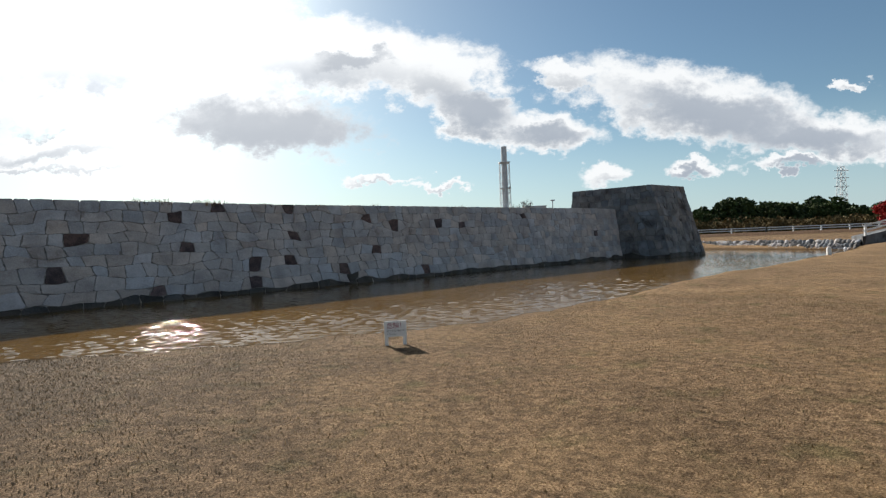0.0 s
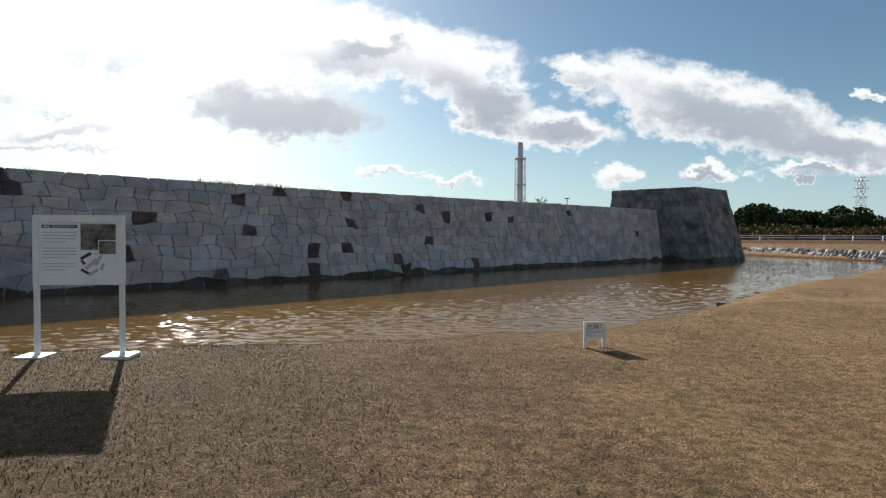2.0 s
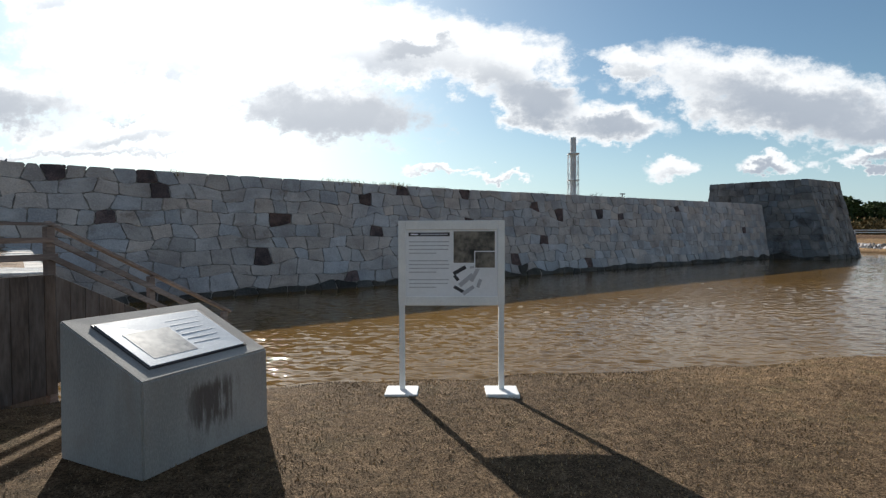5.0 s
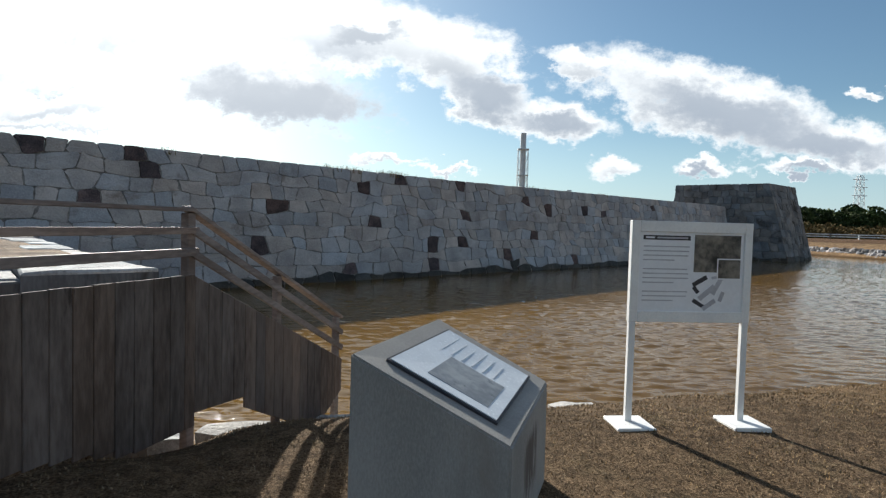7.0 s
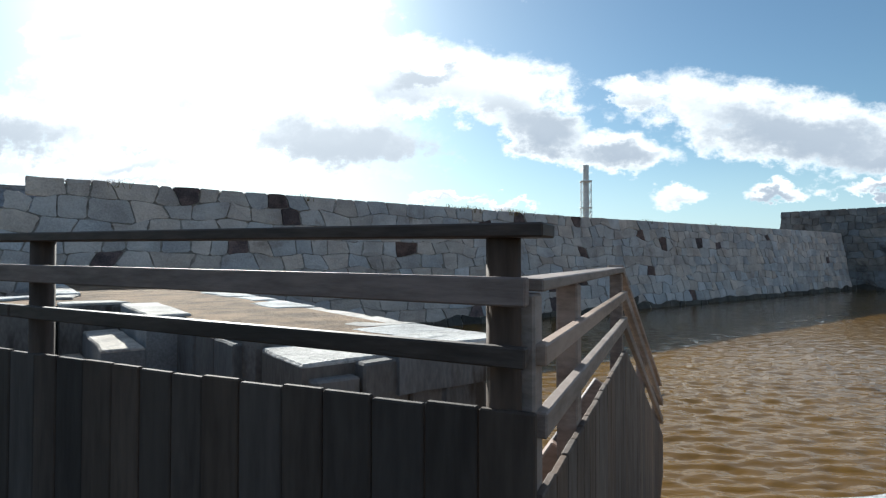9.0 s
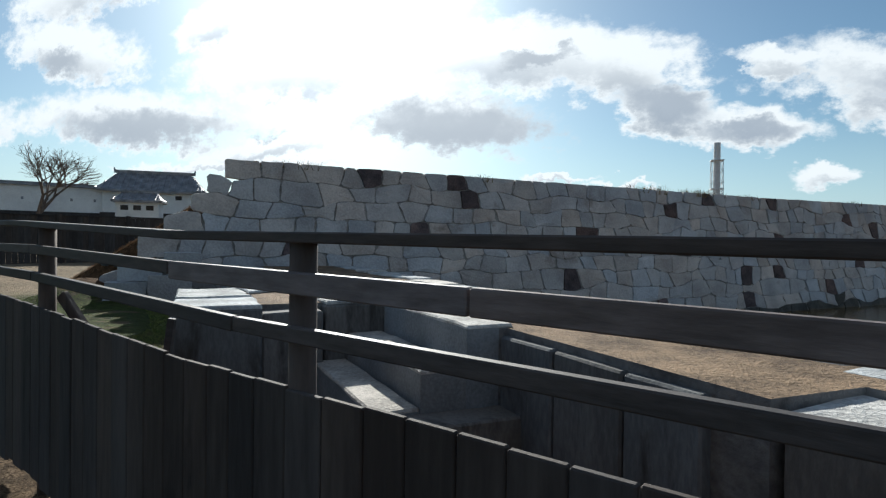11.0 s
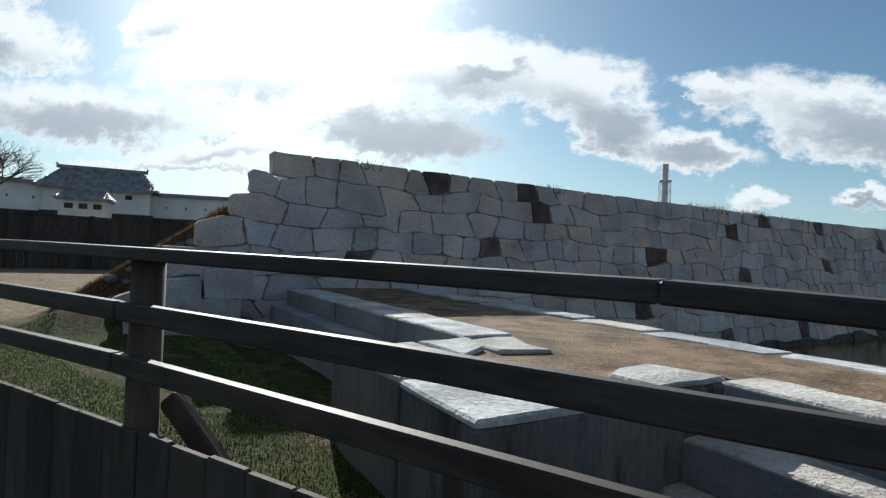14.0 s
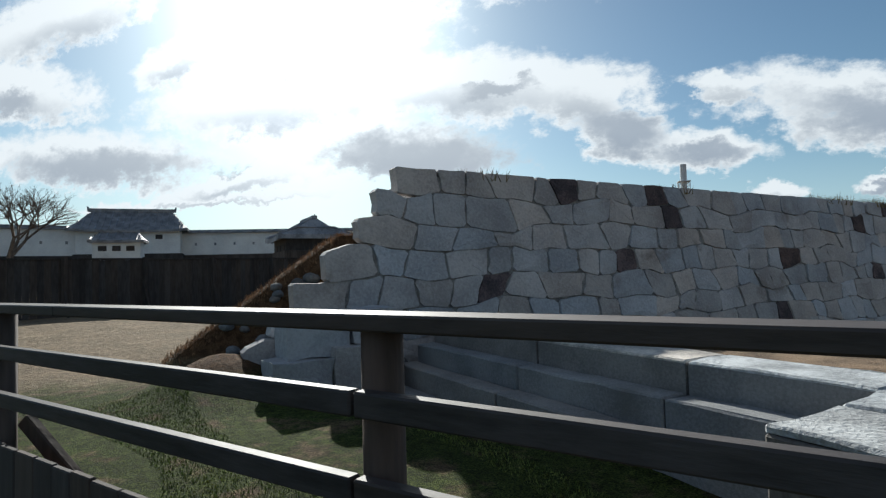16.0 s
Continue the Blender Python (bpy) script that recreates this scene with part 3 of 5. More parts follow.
def stone_outlines(lo, hi, bottom, top_of, rows, width, marks, starts, seed):
    """Rows of irregular stones: a list of (outline, is_dark)."""
    rng = random.Random(seed)
    phase = [rng.uniform(0, 50) for _ in range(rows + 1)]

    def bed(k, a):
        t = top_of(a)
        z = bottom + (t - bottom) * k / rows
        if 0 < k < rows:
            z += 0.26 * noise.noise(Vector((a * 0.75, phase[k], 0))) + 0.08 * noise.noise(Vector((a * 2.1, phase[k], 5)))
        elif k == rows:
            z += 0.03 * noise.noise(Vector((a * 1.7, 7, 5)))
        return z

    found = []
    for k in range(rows):
        a = lo + (starts[k] if starts else 0.0)
        mine = sorted((m for m in marks if bed(k, m[0]) <= m[1] < bed(k + 1, m[0])), key=lambda m: m[0])
        joints, dark = [a], []
        while a < hi:
            w = width * rng.choice((0.7, 0.85, 1.0, 1.1, 1.35)) * (1.1 if k < 3 else 1.0)
            nxt = a + w
            hit = next((m for m in mine if a - 0.05 < m[0] - 0.3 and m[0] - 0.3 < nxt + 0.25), None)
            if hit:
                if hit[0] - 0.3 - a > 0.3:
                    joints.append(hit[0] - 0.3)
                    dark.append(False)
                joints.append(hit[0] + 0.3)
                dark.append(True)
                mine.remove(hit)
                a = hit[0] + 0.3
                continue
            if hi - nxt < 0.35:
                nxt = hi
            joints.append(nxt)
            dark.append(False)
            a = nxt
        tilt = [0.0] + [rng.uniform(-0.1, 0.1) for _ in joints[1:-1]] + [0.0]
        for i in range(len(joints) - 1):
            g = 0.005
            l0, l1 = joints[i] - tilt[i] + g, joints[i] + tilt[i] + g
            r0, r1 = joints[i + 1] - tilt[i + 1] - g, joints[i + 1] + tilt[i + 1] - g
            zl0, zr0, zl1, zr1 = bed(k, l0) + g, bed(k, r0) + g, bed(k + 1, l1) - g, bed(k + 1, r1) - g
            j = lambda s=0.035: rng.uniform(-s, s)
            c = rng.uniform(0.025, 0.075)
            pts = [(l0 + c, zl0), ((l0 + r0) / 2 + j(), bed(k, (l0 + r0) / 2) + g), (r0 - c, zr0), (r0, zr0 + c), ((r0 + r1) / 2 - abs(j()), (zr0 + zr1) / 2 + j()), (r1, zr1 - c), (r1 - c, zr1),
                   ((l1 + r1) / 2 + j(), bed(k + 1, (l1 + r1) / 2) - g), (l1 + c, zl1), (l1, zl1 - c), ((l0 + l1) / 2 + abs(j()), (zl0 + zl1) / 2 + j()), (l0, zl0 + c)]
            found.append((pts, dark[i]))
    return found


DARK = [(10.9, 2.28), (15.0, 1.7), (18.1, 1.03), (20.42, 2.13), (25.2, 2.9), (33.1, 2.67), (9.95, 0.53), (4.95, 1.95), (6.6, 3.16), (6.2, 3.52), (14.6, 3.16), (16.6, 3.5),
        (20.02, 0.95), (25.6, 0.97), (27.2, 2.33), (30.93, 2.82), (29.2, 0.0), (23.2, 0.0), (13.6, -0.08), (18.04, -0.14), (20.3, 3.25), (3.65, 3.58), (1.67, 1.52), (40.0, 3.1), (50.0, 1.76)]
DARK = [(a - 0.02, z) for a, z in DARK]
great_wall = thing("stone_wall", wall_xy(25, 0, -0.9), "long dry-laid granite castle wall with dark old stones", "stone wall", kind="structure")
great_wall.name = "wall_moat"
STARTS = [-3.3, -3.05, -2.8, -2.5, -2.15, -1.8, -1.3, -0.75, -0.4, 0.0]


def on_wall(a, z, out):
    return wall_xy(a, face_b(z) + out, z)


outlines = stone_outlines(0.0, 57.0, -0.95, wall_top, 10, 0.74, DARK, STARTS, 4)
inverse = great_wall.matrix_world.inverted()


def lay_stones(outlines, place, wall, light, limit, nearest, seed, depth=0.22):
    order = sorted(range(len(outlines)), key=lambda i: nearest(outlines[i][0]))
    far = {M_WETSTONE: bmesh.new(), M_DARKSTONE: bmesh.new(), light: bmesh.new()}
    shift = wall.matrix_world.inverted()
    for rank, i in enumerate(order):
        pts, dark = outlines[i]
        rng = random.Random(seed + i)
        b = hewn_stone(pts, place, depth, rng.uniform(0.018, 0.05), seed + i)
        bmesh.ops.transform(b, matrix=shift, verts=b.verts)
        if rank < limit:
            part("stone", b, M_DARKSTONE if dark else (M_WETSTONE if pts[0][1] < -0.6 else light), wall)
        else:
            tmp = bpy.data.meshes.new("tmp")
            bmesh.ops.recalc_face_normals(b, faces=b.faces)
            b.to_mesh(tmp)
            b.free()
            far[M_DARKSTONE if dark else (M_WETSTONE if pts[0][1] < -0.6 else light)].from_mesh(tmp)
            bpy.data.meshes.remove(tmp)
    for mat, b in far.items():
        if len(b.verts):
            tagged(part("far_stones", b, mat, wall), kind="stuff")
        else:
            b.free()


core = bmesh.new()
prof = [(-2.6, -1.3), (-2.2, 0.0), (-1.7, 1.0), (-1.2, 1.6), (-0.7, 2.1), (-0.15, 2.6), (0.3, 3.1), (0.6, 3.55)]
line = prof + [(20, 3.55), (50, 3.8), (57, 3.8), (57, -1.3)]
fr = [core.verts.new(inverse @ wall_xy(a, face_b(z) - 0.012, z)) for a, z in line]
bk = [core.verts.new(inverse @ wall_xy(a, -1.6, z)) for a, z in line]
core.faces.new(fr)
core.faces.new(bk[::-1])
for i in range(len(line)):
    core.faces.new((fr[i], fr[(i + 1) % len(line)], bk[(i + 1) % len(line)], bk[i]))
part("core", core, M_CORE, great_wall, "dark fill behind the stones")


# ---- corner bastion at the far end ----
TZ = 6.0
T_TOP = [Vector((13.6, 55.2, TZ)), Vector((19.7, 50.5, TZ)), Vector((24.2, 54.2, TZ)), Vector((18.3, 59.5, TZ))]
T_LOW = [Vector((12.6, 54.6, -1.0)), Vector((20.6, 48.6, -1.0)), Vector((26.3, 54.3, -1.0)), Vector((18.2, 61.5, -1.0))]
bastion = thing("stone_bastion", (19, 55, -1.0), "tall battered granite corner bastion rising from the water", "stone wall", kind="structure")
shift = bastion.matrix_world.inverted()
bm = bmesh.new()
lo = [bm.verts.new(shift @ (p + (bastion.location - p) * 0.012)) for p in T_LOW]
hi = [bm.verts.new(shift @ (p + (Vector((19, 55, TZ)) - p) * 0.03 - Vector((0, 0, 0.1)))) for p in T_TOP]
bm.faces.new(lo[::-1]), bm.faces.new(hi)
for i in range(4):
    bm.faces.new((lo[i], lo[(i + 1) % 4], hi[(i + 1) % 4], hi[i]))
part("core", bm, M_CORE, bastion)


def bastion_side(i):
    p0, p1, q0, q1 = T_LOW[i], T_LOW[(i + 1) % 4], T_TOP[i], T_TOP[(i + 1) % 4]
    length = (p1 - p0).length
    normal = (p1 - p0).cross(q0 - p0).normalized()
    if normal.dot((p0 + p1) / 2 - Vector((19, 55, 0))) < 0:
        normal.negate()

    def place(a, z, out):
        k, h = a / length, (z + 1.0) / (TZ + 1.0)
        return p0.lerp(p1, k).lerp(q0.lerp(q1, k), h) + normal * out
    return length, place


for side in range(4):
    length, place = bastion_side(side)
    lay_stones(stone_outlines(0.0, length, -1.0, lambda a: TZ, 12, 0.85, [], None, 30 + side), place, bastion, M_OLDSTONE, 75 if side < 2 else 0, lambda pts: -pts[0][1], 900 + side * 400, 0.18)


# ---- stone terrace with its steps, beyond the fence ----
def terrace_z(b):
    return 1.05 + 0.08 * max(0.0, min(1.0, (11.0 - b) / 7.0))


def ab(points):
    return [tuple(wall_xy(a, b)[:2]) for a, b in points]


terrace = thing("stone_terrace", wall_xy(2.0, 8.0, -1.0), "low stone terrace topped with brown gravel above the moat", "terrace", kind="structure")
shift_t = terrace.matrix_world.inverted()


def terrace_part(name, bm, mat, label=""):
    bmesh.ops.transform(bm, matrix=shift_t, verts=bm.verts)
    return part(name, bm, mat, terrace, label)


# gravel fill, a gently uneven sheet with a solid body
PLAN = [(0.6, 0.3), (0.6, 6.7), (-0.6, 6.9), (-0.6, 8.3), (1.15, 8.35), (1.15, 10.4), (1.31, 10.43), (1.31, 12.6), (1.96, 12.65), (1.96, 13.35), (2.65, 13.4), (2.72, 0.3)]
body = prism(ab(PLAN), -1.3, [terrace_z(b) - 0.006 for a, b in PLAN])
body = terrace_part("body", body, M_GRAVEL, "brown gravel fill")
body.data.materials.append(M_OLDSTONE)
for poly in body.data.polygons:
    if abs(poly.normal.z) < 0.5:
        poly.material_index = 1


def wiggle(points, amount, seed):
    rng = random.Random(seed)
    out = []
    for (a0, b0), (a1, b1) in zip(points, points[1:] + points[:1]):
        n = max(1, int(math.hypot(a1 - a0, b1 - b0) / 0.22))
        for i in range(n):
            k = i / n
            out.append((a0 + (a1 - a0) * k + rng.uniform(-amount, amount), b0 + (b1 - b0) * k + rng.uniform(-amount, amount)))
    return out


def slab(points, z0, z1, mat, name, seed, ragged=0.025, label=""):
    pts = wiggle(points, ragged, seed)
    rng = random.Random(seed)
    # One stone in two colours: pale sunlit cap, darker body for its shaded sides.
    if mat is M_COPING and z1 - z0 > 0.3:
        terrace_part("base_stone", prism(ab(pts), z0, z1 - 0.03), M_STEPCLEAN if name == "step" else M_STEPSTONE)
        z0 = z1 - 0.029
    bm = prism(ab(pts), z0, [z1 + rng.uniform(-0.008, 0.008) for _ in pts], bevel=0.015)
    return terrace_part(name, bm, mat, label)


# far coping over the moat
rng = random.Random(11)
b = 0.9
k = 0
while b < 13.5:
    w = min(rng.uniform(0.75, 1.35), 13.56 - b)
    inner = rng.uniform(0.35, 0.55) + (0.35 if b > 11.3 else 0)
    z = terrace_z(b + w / 2)
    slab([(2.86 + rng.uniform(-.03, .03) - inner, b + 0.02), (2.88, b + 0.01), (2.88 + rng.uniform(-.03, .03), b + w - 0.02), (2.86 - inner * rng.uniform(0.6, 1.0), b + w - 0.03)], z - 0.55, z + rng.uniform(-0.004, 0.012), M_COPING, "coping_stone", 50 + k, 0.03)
    b += w
    k += 1
# vertical facing stones of the end wall
for i, (a0, a1) in enumerate(((1.36, 1.66), (1.68, 2.02), (2.04, 2.42), (2.44, 2.84))):
    slab([(a0, 13.1), (a1, 13.1), (a1, 13.52), (a0, 13.52)], -1.2, 0.98 if i else 0.9, M_STEPSTONE, "facing_stone", 80 + i, 0.012)
slab([(1.98, 12.95), (2.84, 12.95), (2.86, 13.54), (1.9, 13.56)], 0.75, 1.055, M_COPING, "coping_stone", 91, 0.02)
# right-hand pier: the proud block, and the front wall down to the steps
slab([(1.33, 12.65), (1.95, 12.6), (1.95, 13.4), (1.33, 13.4)], -1.0, 1.0, M_COPING, "block", 95, 0.015)
for i, (b0, b1) in enumerate(((10.45, 11.1), (11.12, 11.75), (11.77, 12.3))):
    slab([(1.25, b0), (1.6, b0), (1.6, b1), (1.25, b1)], -0.9, terrace_z(b0) - 0.06, M_STEPSTONE, "facing_stone", 100 + i, 0.015)
slab([(0.1, 10.42), (1.3, 10.42), (1.3, 10.75), (0.1, 10.75)], -0.9, 0.45, M_STEPSTONE, "facing_stone", 108, 0.015)
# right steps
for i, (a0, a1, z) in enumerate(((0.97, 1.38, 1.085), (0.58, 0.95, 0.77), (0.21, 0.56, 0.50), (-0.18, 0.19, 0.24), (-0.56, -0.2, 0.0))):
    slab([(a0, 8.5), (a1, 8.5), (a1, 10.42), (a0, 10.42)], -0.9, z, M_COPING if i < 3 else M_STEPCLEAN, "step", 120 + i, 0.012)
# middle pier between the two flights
# Each block is one stone: shade and stains coloured into the body, sun into the cap.
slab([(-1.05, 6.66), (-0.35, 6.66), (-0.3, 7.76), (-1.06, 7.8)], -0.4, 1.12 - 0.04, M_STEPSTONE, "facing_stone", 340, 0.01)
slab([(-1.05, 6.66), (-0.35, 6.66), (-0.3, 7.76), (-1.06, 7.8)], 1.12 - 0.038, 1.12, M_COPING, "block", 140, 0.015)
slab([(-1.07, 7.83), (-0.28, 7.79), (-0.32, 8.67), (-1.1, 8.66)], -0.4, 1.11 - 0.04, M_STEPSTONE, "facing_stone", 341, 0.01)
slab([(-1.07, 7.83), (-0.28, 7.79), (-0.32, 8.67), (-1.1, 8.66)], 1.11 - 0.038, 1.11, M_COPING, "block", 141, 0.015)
slab([(-0.29, 8.05), (0.3, 8.05), (0.3, 8.6), (-0.29, 8.62)], -0.5, 1.02, M_STEPSTONE, "facing_stone", 142, 0.015)
slab([(0.32, 8.05), (0.98, 8.05), (0.98, 8.52), (0.32, 8.52)], -0.5, 1.06, M_STEPSTONE, "facing_stone", 143, 0.015)
slab([(-0.33, 6.66), (0.2, 6.62), (0.05, 7.1), (-0.28, 7.3)], 0.4, 1.125, M_COPING, "coping_stone", 144, 0.02)
slab([(0.3, 8.1), (0.95, 7.9), (1.1, 8.45), (0.35, 8.5)], 0.7, 1.1, M_COPING, "coping_stone", 145, 0.03)
# left steps up from the grass
for i, (a0, a1, z) in enumerate(((0.15, 0.68, 1.13), (-0.14, 0.13, 0.88), (-0.44, -0.16, 0.63), (-0.82, -0.46, 0.36))):
    for j, (b0, b1) in enumerate(((1.0, 3.4), (3.42, 5.3), (5.32, 6.64))):
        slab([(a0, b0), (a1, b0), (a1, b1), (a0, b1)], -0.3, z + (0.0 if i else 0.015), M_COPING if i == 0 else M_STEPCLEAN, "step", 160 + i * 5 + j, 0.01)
slab([(0.17, 6.66), (0.66, 6.66), (0.52, 7.3), (0.12, 7.2)], 0.7, 1.12, M_COPING, "coping_stone", 190, 0.04)

# low wall of large stones under the broken end of the great wall
low_wall = thing("low_stone_wall", wall_xy(-2.0, 1.2, 0.2), "low wall of large uneven grey stones", "stone wall", kind="structure")
shift = low_wall.matrix_world.inverted()
rng = random.Random(7)
for i, (a, b, w, h, z) in enumerate(((-1.15, 1.25, 0.8, 0.75, 0.3), (-1.95, 1.2, 0.75, 0.62, 0.3), (-0.9, 1.1, 0.7, 0.45, 1.05), (-1.7, 1.05, 0.8, 0.42, 0.92))):
    bm = rough(box((-w / 2, -0.3, 0), (w / 2, 0.3, h)), 0.035, 2, i)
    m = Matrix.Translation(wall_xy(a, b, z - 0.05)) @ Matrix.Rotation(math.atan2(WD.y, WD.x), 4, "Z")
    bmesh.ops.transform(bm, matrix=shift @ m, verts=bm.verts)
    part("stone", bm, M_STONE, low_wall)


def cobble(seed, r):
    rng = random.Random(seed)
    bm = bmesh.new()
    bmesh.ops.create_icosphere(bm, subdivisions=2, radius=r)
    for v in bm.verts:
        v.co *= 1 + 0.35 * noise.noise(v.co / r * 0.9 + Vector((seed, 0, 0)))
        v.co.z *= 0.72
    return bm


for i in range(20):
    rng = random.Random(300 + i)
    p = wall_xy(-0.75 - i * 0.1 + rng.uniform(-.1, .1), rng.uniform(-0.85, -0.5))
    r = rng.uniform(0.08, 0.15)
    ob = part("cobble", cobble(i, r), M_OLDSTONE, smooth=True)
    ob.matrix_world = Matrix.Translation((p.x, p.y, float(ground_height(p.x, p.y)) + r * 0.25)) @ Matrix.Rotation(rng.uniform(0, 6), 4, "Z")
    tagged(ob, "rounded grey cobble on the earth slope", "stone", "cobbles on the earth slope")


def blades(name, count, area, mat, height, seed, keep, base=ground_height, lean=0.6):
    """Many single blades of grass in one mesh."""
    r = np.random.RandomState(seed)
    x, y = r.uniform(area[0], area[1], count), r.uniform(area[2], area[3], count)
    ok = keep(x, y)
    x, y = x[ok], y[ok]
    z = base(x, y)
    n = len(x)
    ang, ln = r.uniform(0, 2 * np.pi, n), height * r.uniform(0.4, 1.3, n)
    tilt = r.uniform(0, lean, n)
    dx, dy = np.cos(ang), np.sin(ang)
    w = 0.004 + 0.003 * r.rand(n)
    a = np.stack([x - dy * w, y + dx * w, z - 0.004], -1)
    b = np.stack([x + dy * w, y - dx * w, z - 0.004], -1)
    c = np.stack([x + dx * ln * np.sin(tilt), y + dy * ln * np.sin(tilt), z + ln * np.cos(tilt)], -1)
    co = np.stack([a, b, c], 1).reshape(-1, 3)
    me = bpy.data.meshes.new(name)
    me.vertices.add(3 * n)
    me.vertices.foreach_set("co", co.ravel())
    me.loops.add(3 * n)
    me.loops.foreach_set("vertex_index", np.arange(3 * n))
    me.polygons.add(n)
    me.polygons.foreach_set("loop_start", np.arange(0, 3 * n, 3))
    me.polygons.foreach_set("loop_total", np.full(n, 3))
    me.update()
    me.validate()
    me.materials.append(mat)
    return new(name, me)


def on_lawn(x, y):
    d = moat_distance(x, y)
    s = (x + 10.32) * 0.326 + (y - 3.64) * 0.945
    return (d > 0.15) & ((s < -0.1) | (x > -10.2))


def inside_fence(x, y):
    s = (x + 10.32) * 0.326 + (y - 3.64) * 0.945
    a = (x - W0.x) * WD.x + (y - W0.y) * WD.y
    b = (x - W0.x) * WN.x + (y - W0.y) * WN.y
    return (s > 0.1) & (a < -1.05) & (b > 0.5) & (b < 8.6) & (noise_patch(x, y) > -0.25)


def noise_patch(x, y):
    return np.sin(x * 1.1 + 2 * np.sin(y * 0.6)) * np.cos(y * 1.3 + x * 0.5)


def on_crest(x, y):
    b = (x - W0.x) * WN.x + (y - W0.y) * WN.y
    a = (x - W0.x) * WD.x + (y - W0.y) * WD.y
    return (b < -0.8) & (b > -1.7) & (a > -3.4)


def west(x, y):
    return on_lawn(x, y) & (np.random.RandomState(3).rand(len(x)) < np.clip((-1.5 - x) / 5 + 0.5, 0.1, 1))


tagged(blades("straw_grass", 90000, (-9.0, 9.0, 0.6, 13.0), M_STRAWBLADE, 0.02, 5, lambda x, y: on_lawn(x, y) & (x > -7), lean=1.5), "short dry straw-coloured mown grass", "grass", kind="stuff")
tagged(blades("worn_grass", 60000, (-11.0, -0.5, 1.5, 9.0), M_WORNBLADE, 0.02, 6, west, lean=1.5), "sparse worn grey-brown grass", "grass", kind="stuff")
tagged(blades("green_grass", 230000, (-26.0, -14.0, 5.0, 14.0), M_GREENBLADE, 0.025, 7, inside_fence, lean=1.1), "short green grass inside the fence", "grass", kind="stuff")
tagged(blades("slope_grass", 26000, (-26.0, -20.5, 10.0, 16.0), M_RUST, 0.09, 8, on_crest, lean=1.0), "rust-brown dry grass on the earth slope", "grass", kind="stuff")


def tuft(a, seed, h, mat):
    rng = random.Random(seed)
    bm = bmesh.new()
    for _ in range(70):
        x, y = rng.gauss(0, 0.22), rng.gauss(0, 0.1)
        q = Vector((x + rng.gauss(0, 0.09), y + rng.gauss(0, 0.09), h * rng.uniform(0.4, 1.1)))
        w = 0.012
        bm.faces.new([bm.verts.new((x - w, y, 0)), bm.verts.new((x + w, y, 0)), bm.verts.new(q)])
    ob = part("grass_tuft", bm, mat)
    ob.matrix_world = Matrix.Translation(wall_xy(a, -0.25, wall_top(a) - 0.16))
    tagged(ob, "dry grass tuft growing on top of the stone wall", "grass", kind="stuff")


for i, a in enumerate((1.5, 1.9, 7.0, 13.2, 13.8, 14.2, 15.8, 16.2, 16.7, 19.0, 26.0, 33.5)):
    tuft(a, 40 + i, 0.34 if 12 < a < 17 else 0.28, M_REED)


# ---- wooden fence along the path ----
F0, FD, FN = Vector((-10.32, 3.64, 0)), Vector((-0.945, 0.326, 0)), Vector((0.326, 0.945, 0))
SK = [-0.1, 1, 2, 4.2, 5.4, 6.2, 7.5, 9.0, 10.3, 14]
Z_TOP = [1.705, 1.722, 1.728, 1.75, 1.80, 1.823, 1.83, 1.836, 1.834, 1.83]
Z_MID = [1.585, 1.605, 1.608, 1.64, 1.678, 1.694, 1.692, 1.699, 1.69, 1.68]
Z_LOW = [1.435, 1.454, 1.462, 1.482, 1.538, 1.557, 1.565, 1.548, 1.53, 1.51]
Z_BOARD = [1.29, 1.28, 1.283, 1.29, 1.345, 1.38, 1.375, 1.36, 1.335, 1.29]


def fence_at(s, off, z):
    return F0 + FD * s + FN * off + Vector((0, 0, z))


def at_s(s, table):
    return float(np.interp(s, SK, table))


fence = thing("wooden_fence", (-10.32, 3.64, 0.1), "weathered wooden fence of vertical boards under three rails", "fence")
shift_f = fence.matrix_world.inverted()


def fence_part(name, bm, mat, label="", smooth=False):
    bmesh.ops.transform(bm, matrix=shift_f, verts=bm.verts)
    return part(name, bm, mat, fence, label, smooth)


POSTS = [0.02, 1.86, 3.55, 5.68, 7.39, 9.35, 11.25, 13.1]
for i, s in enumerate(POSTS):
    bm = bmesh.new()
    p = fence_at(s, 0.0, 0)
    g = float(ground_height(p.x, p.y))
    tube(bm, (p.x, p.y, g - 0.1), (p.x, p.y, at_s(s, Z_TOP) - 0.032), 0.043, 0.041, 14)
    fence_part("post", bm, M_POST, "round weathered timber post", True)
    if i > 2:
        fence_part("brace", beam(fence_at(s - 0.02, 0.06, at_s(s, Z_BOARD) + 0.06), fence_at(s - 0.55, 0.3, g + 0.35), 0.04, 0.06), M_POST)
for lo, hi in ((-0.09, 4.25), (4.2, 8.05), (8.02, 13.3)):
    for i, (s0, s1) in enumerate(zip([lo, (lo + hi) / 2], [(lo + hi) / 2, hi])):
        fence_part("top_rail", beam(fence_at(s0, -0.01, at_s(s0, Z_TOP) - 0.016), fence_at(s1, -0.01, at_s(s1, Z_TOP) - 0.016), 0.10, 0.032, 0.004), M_RAIL)
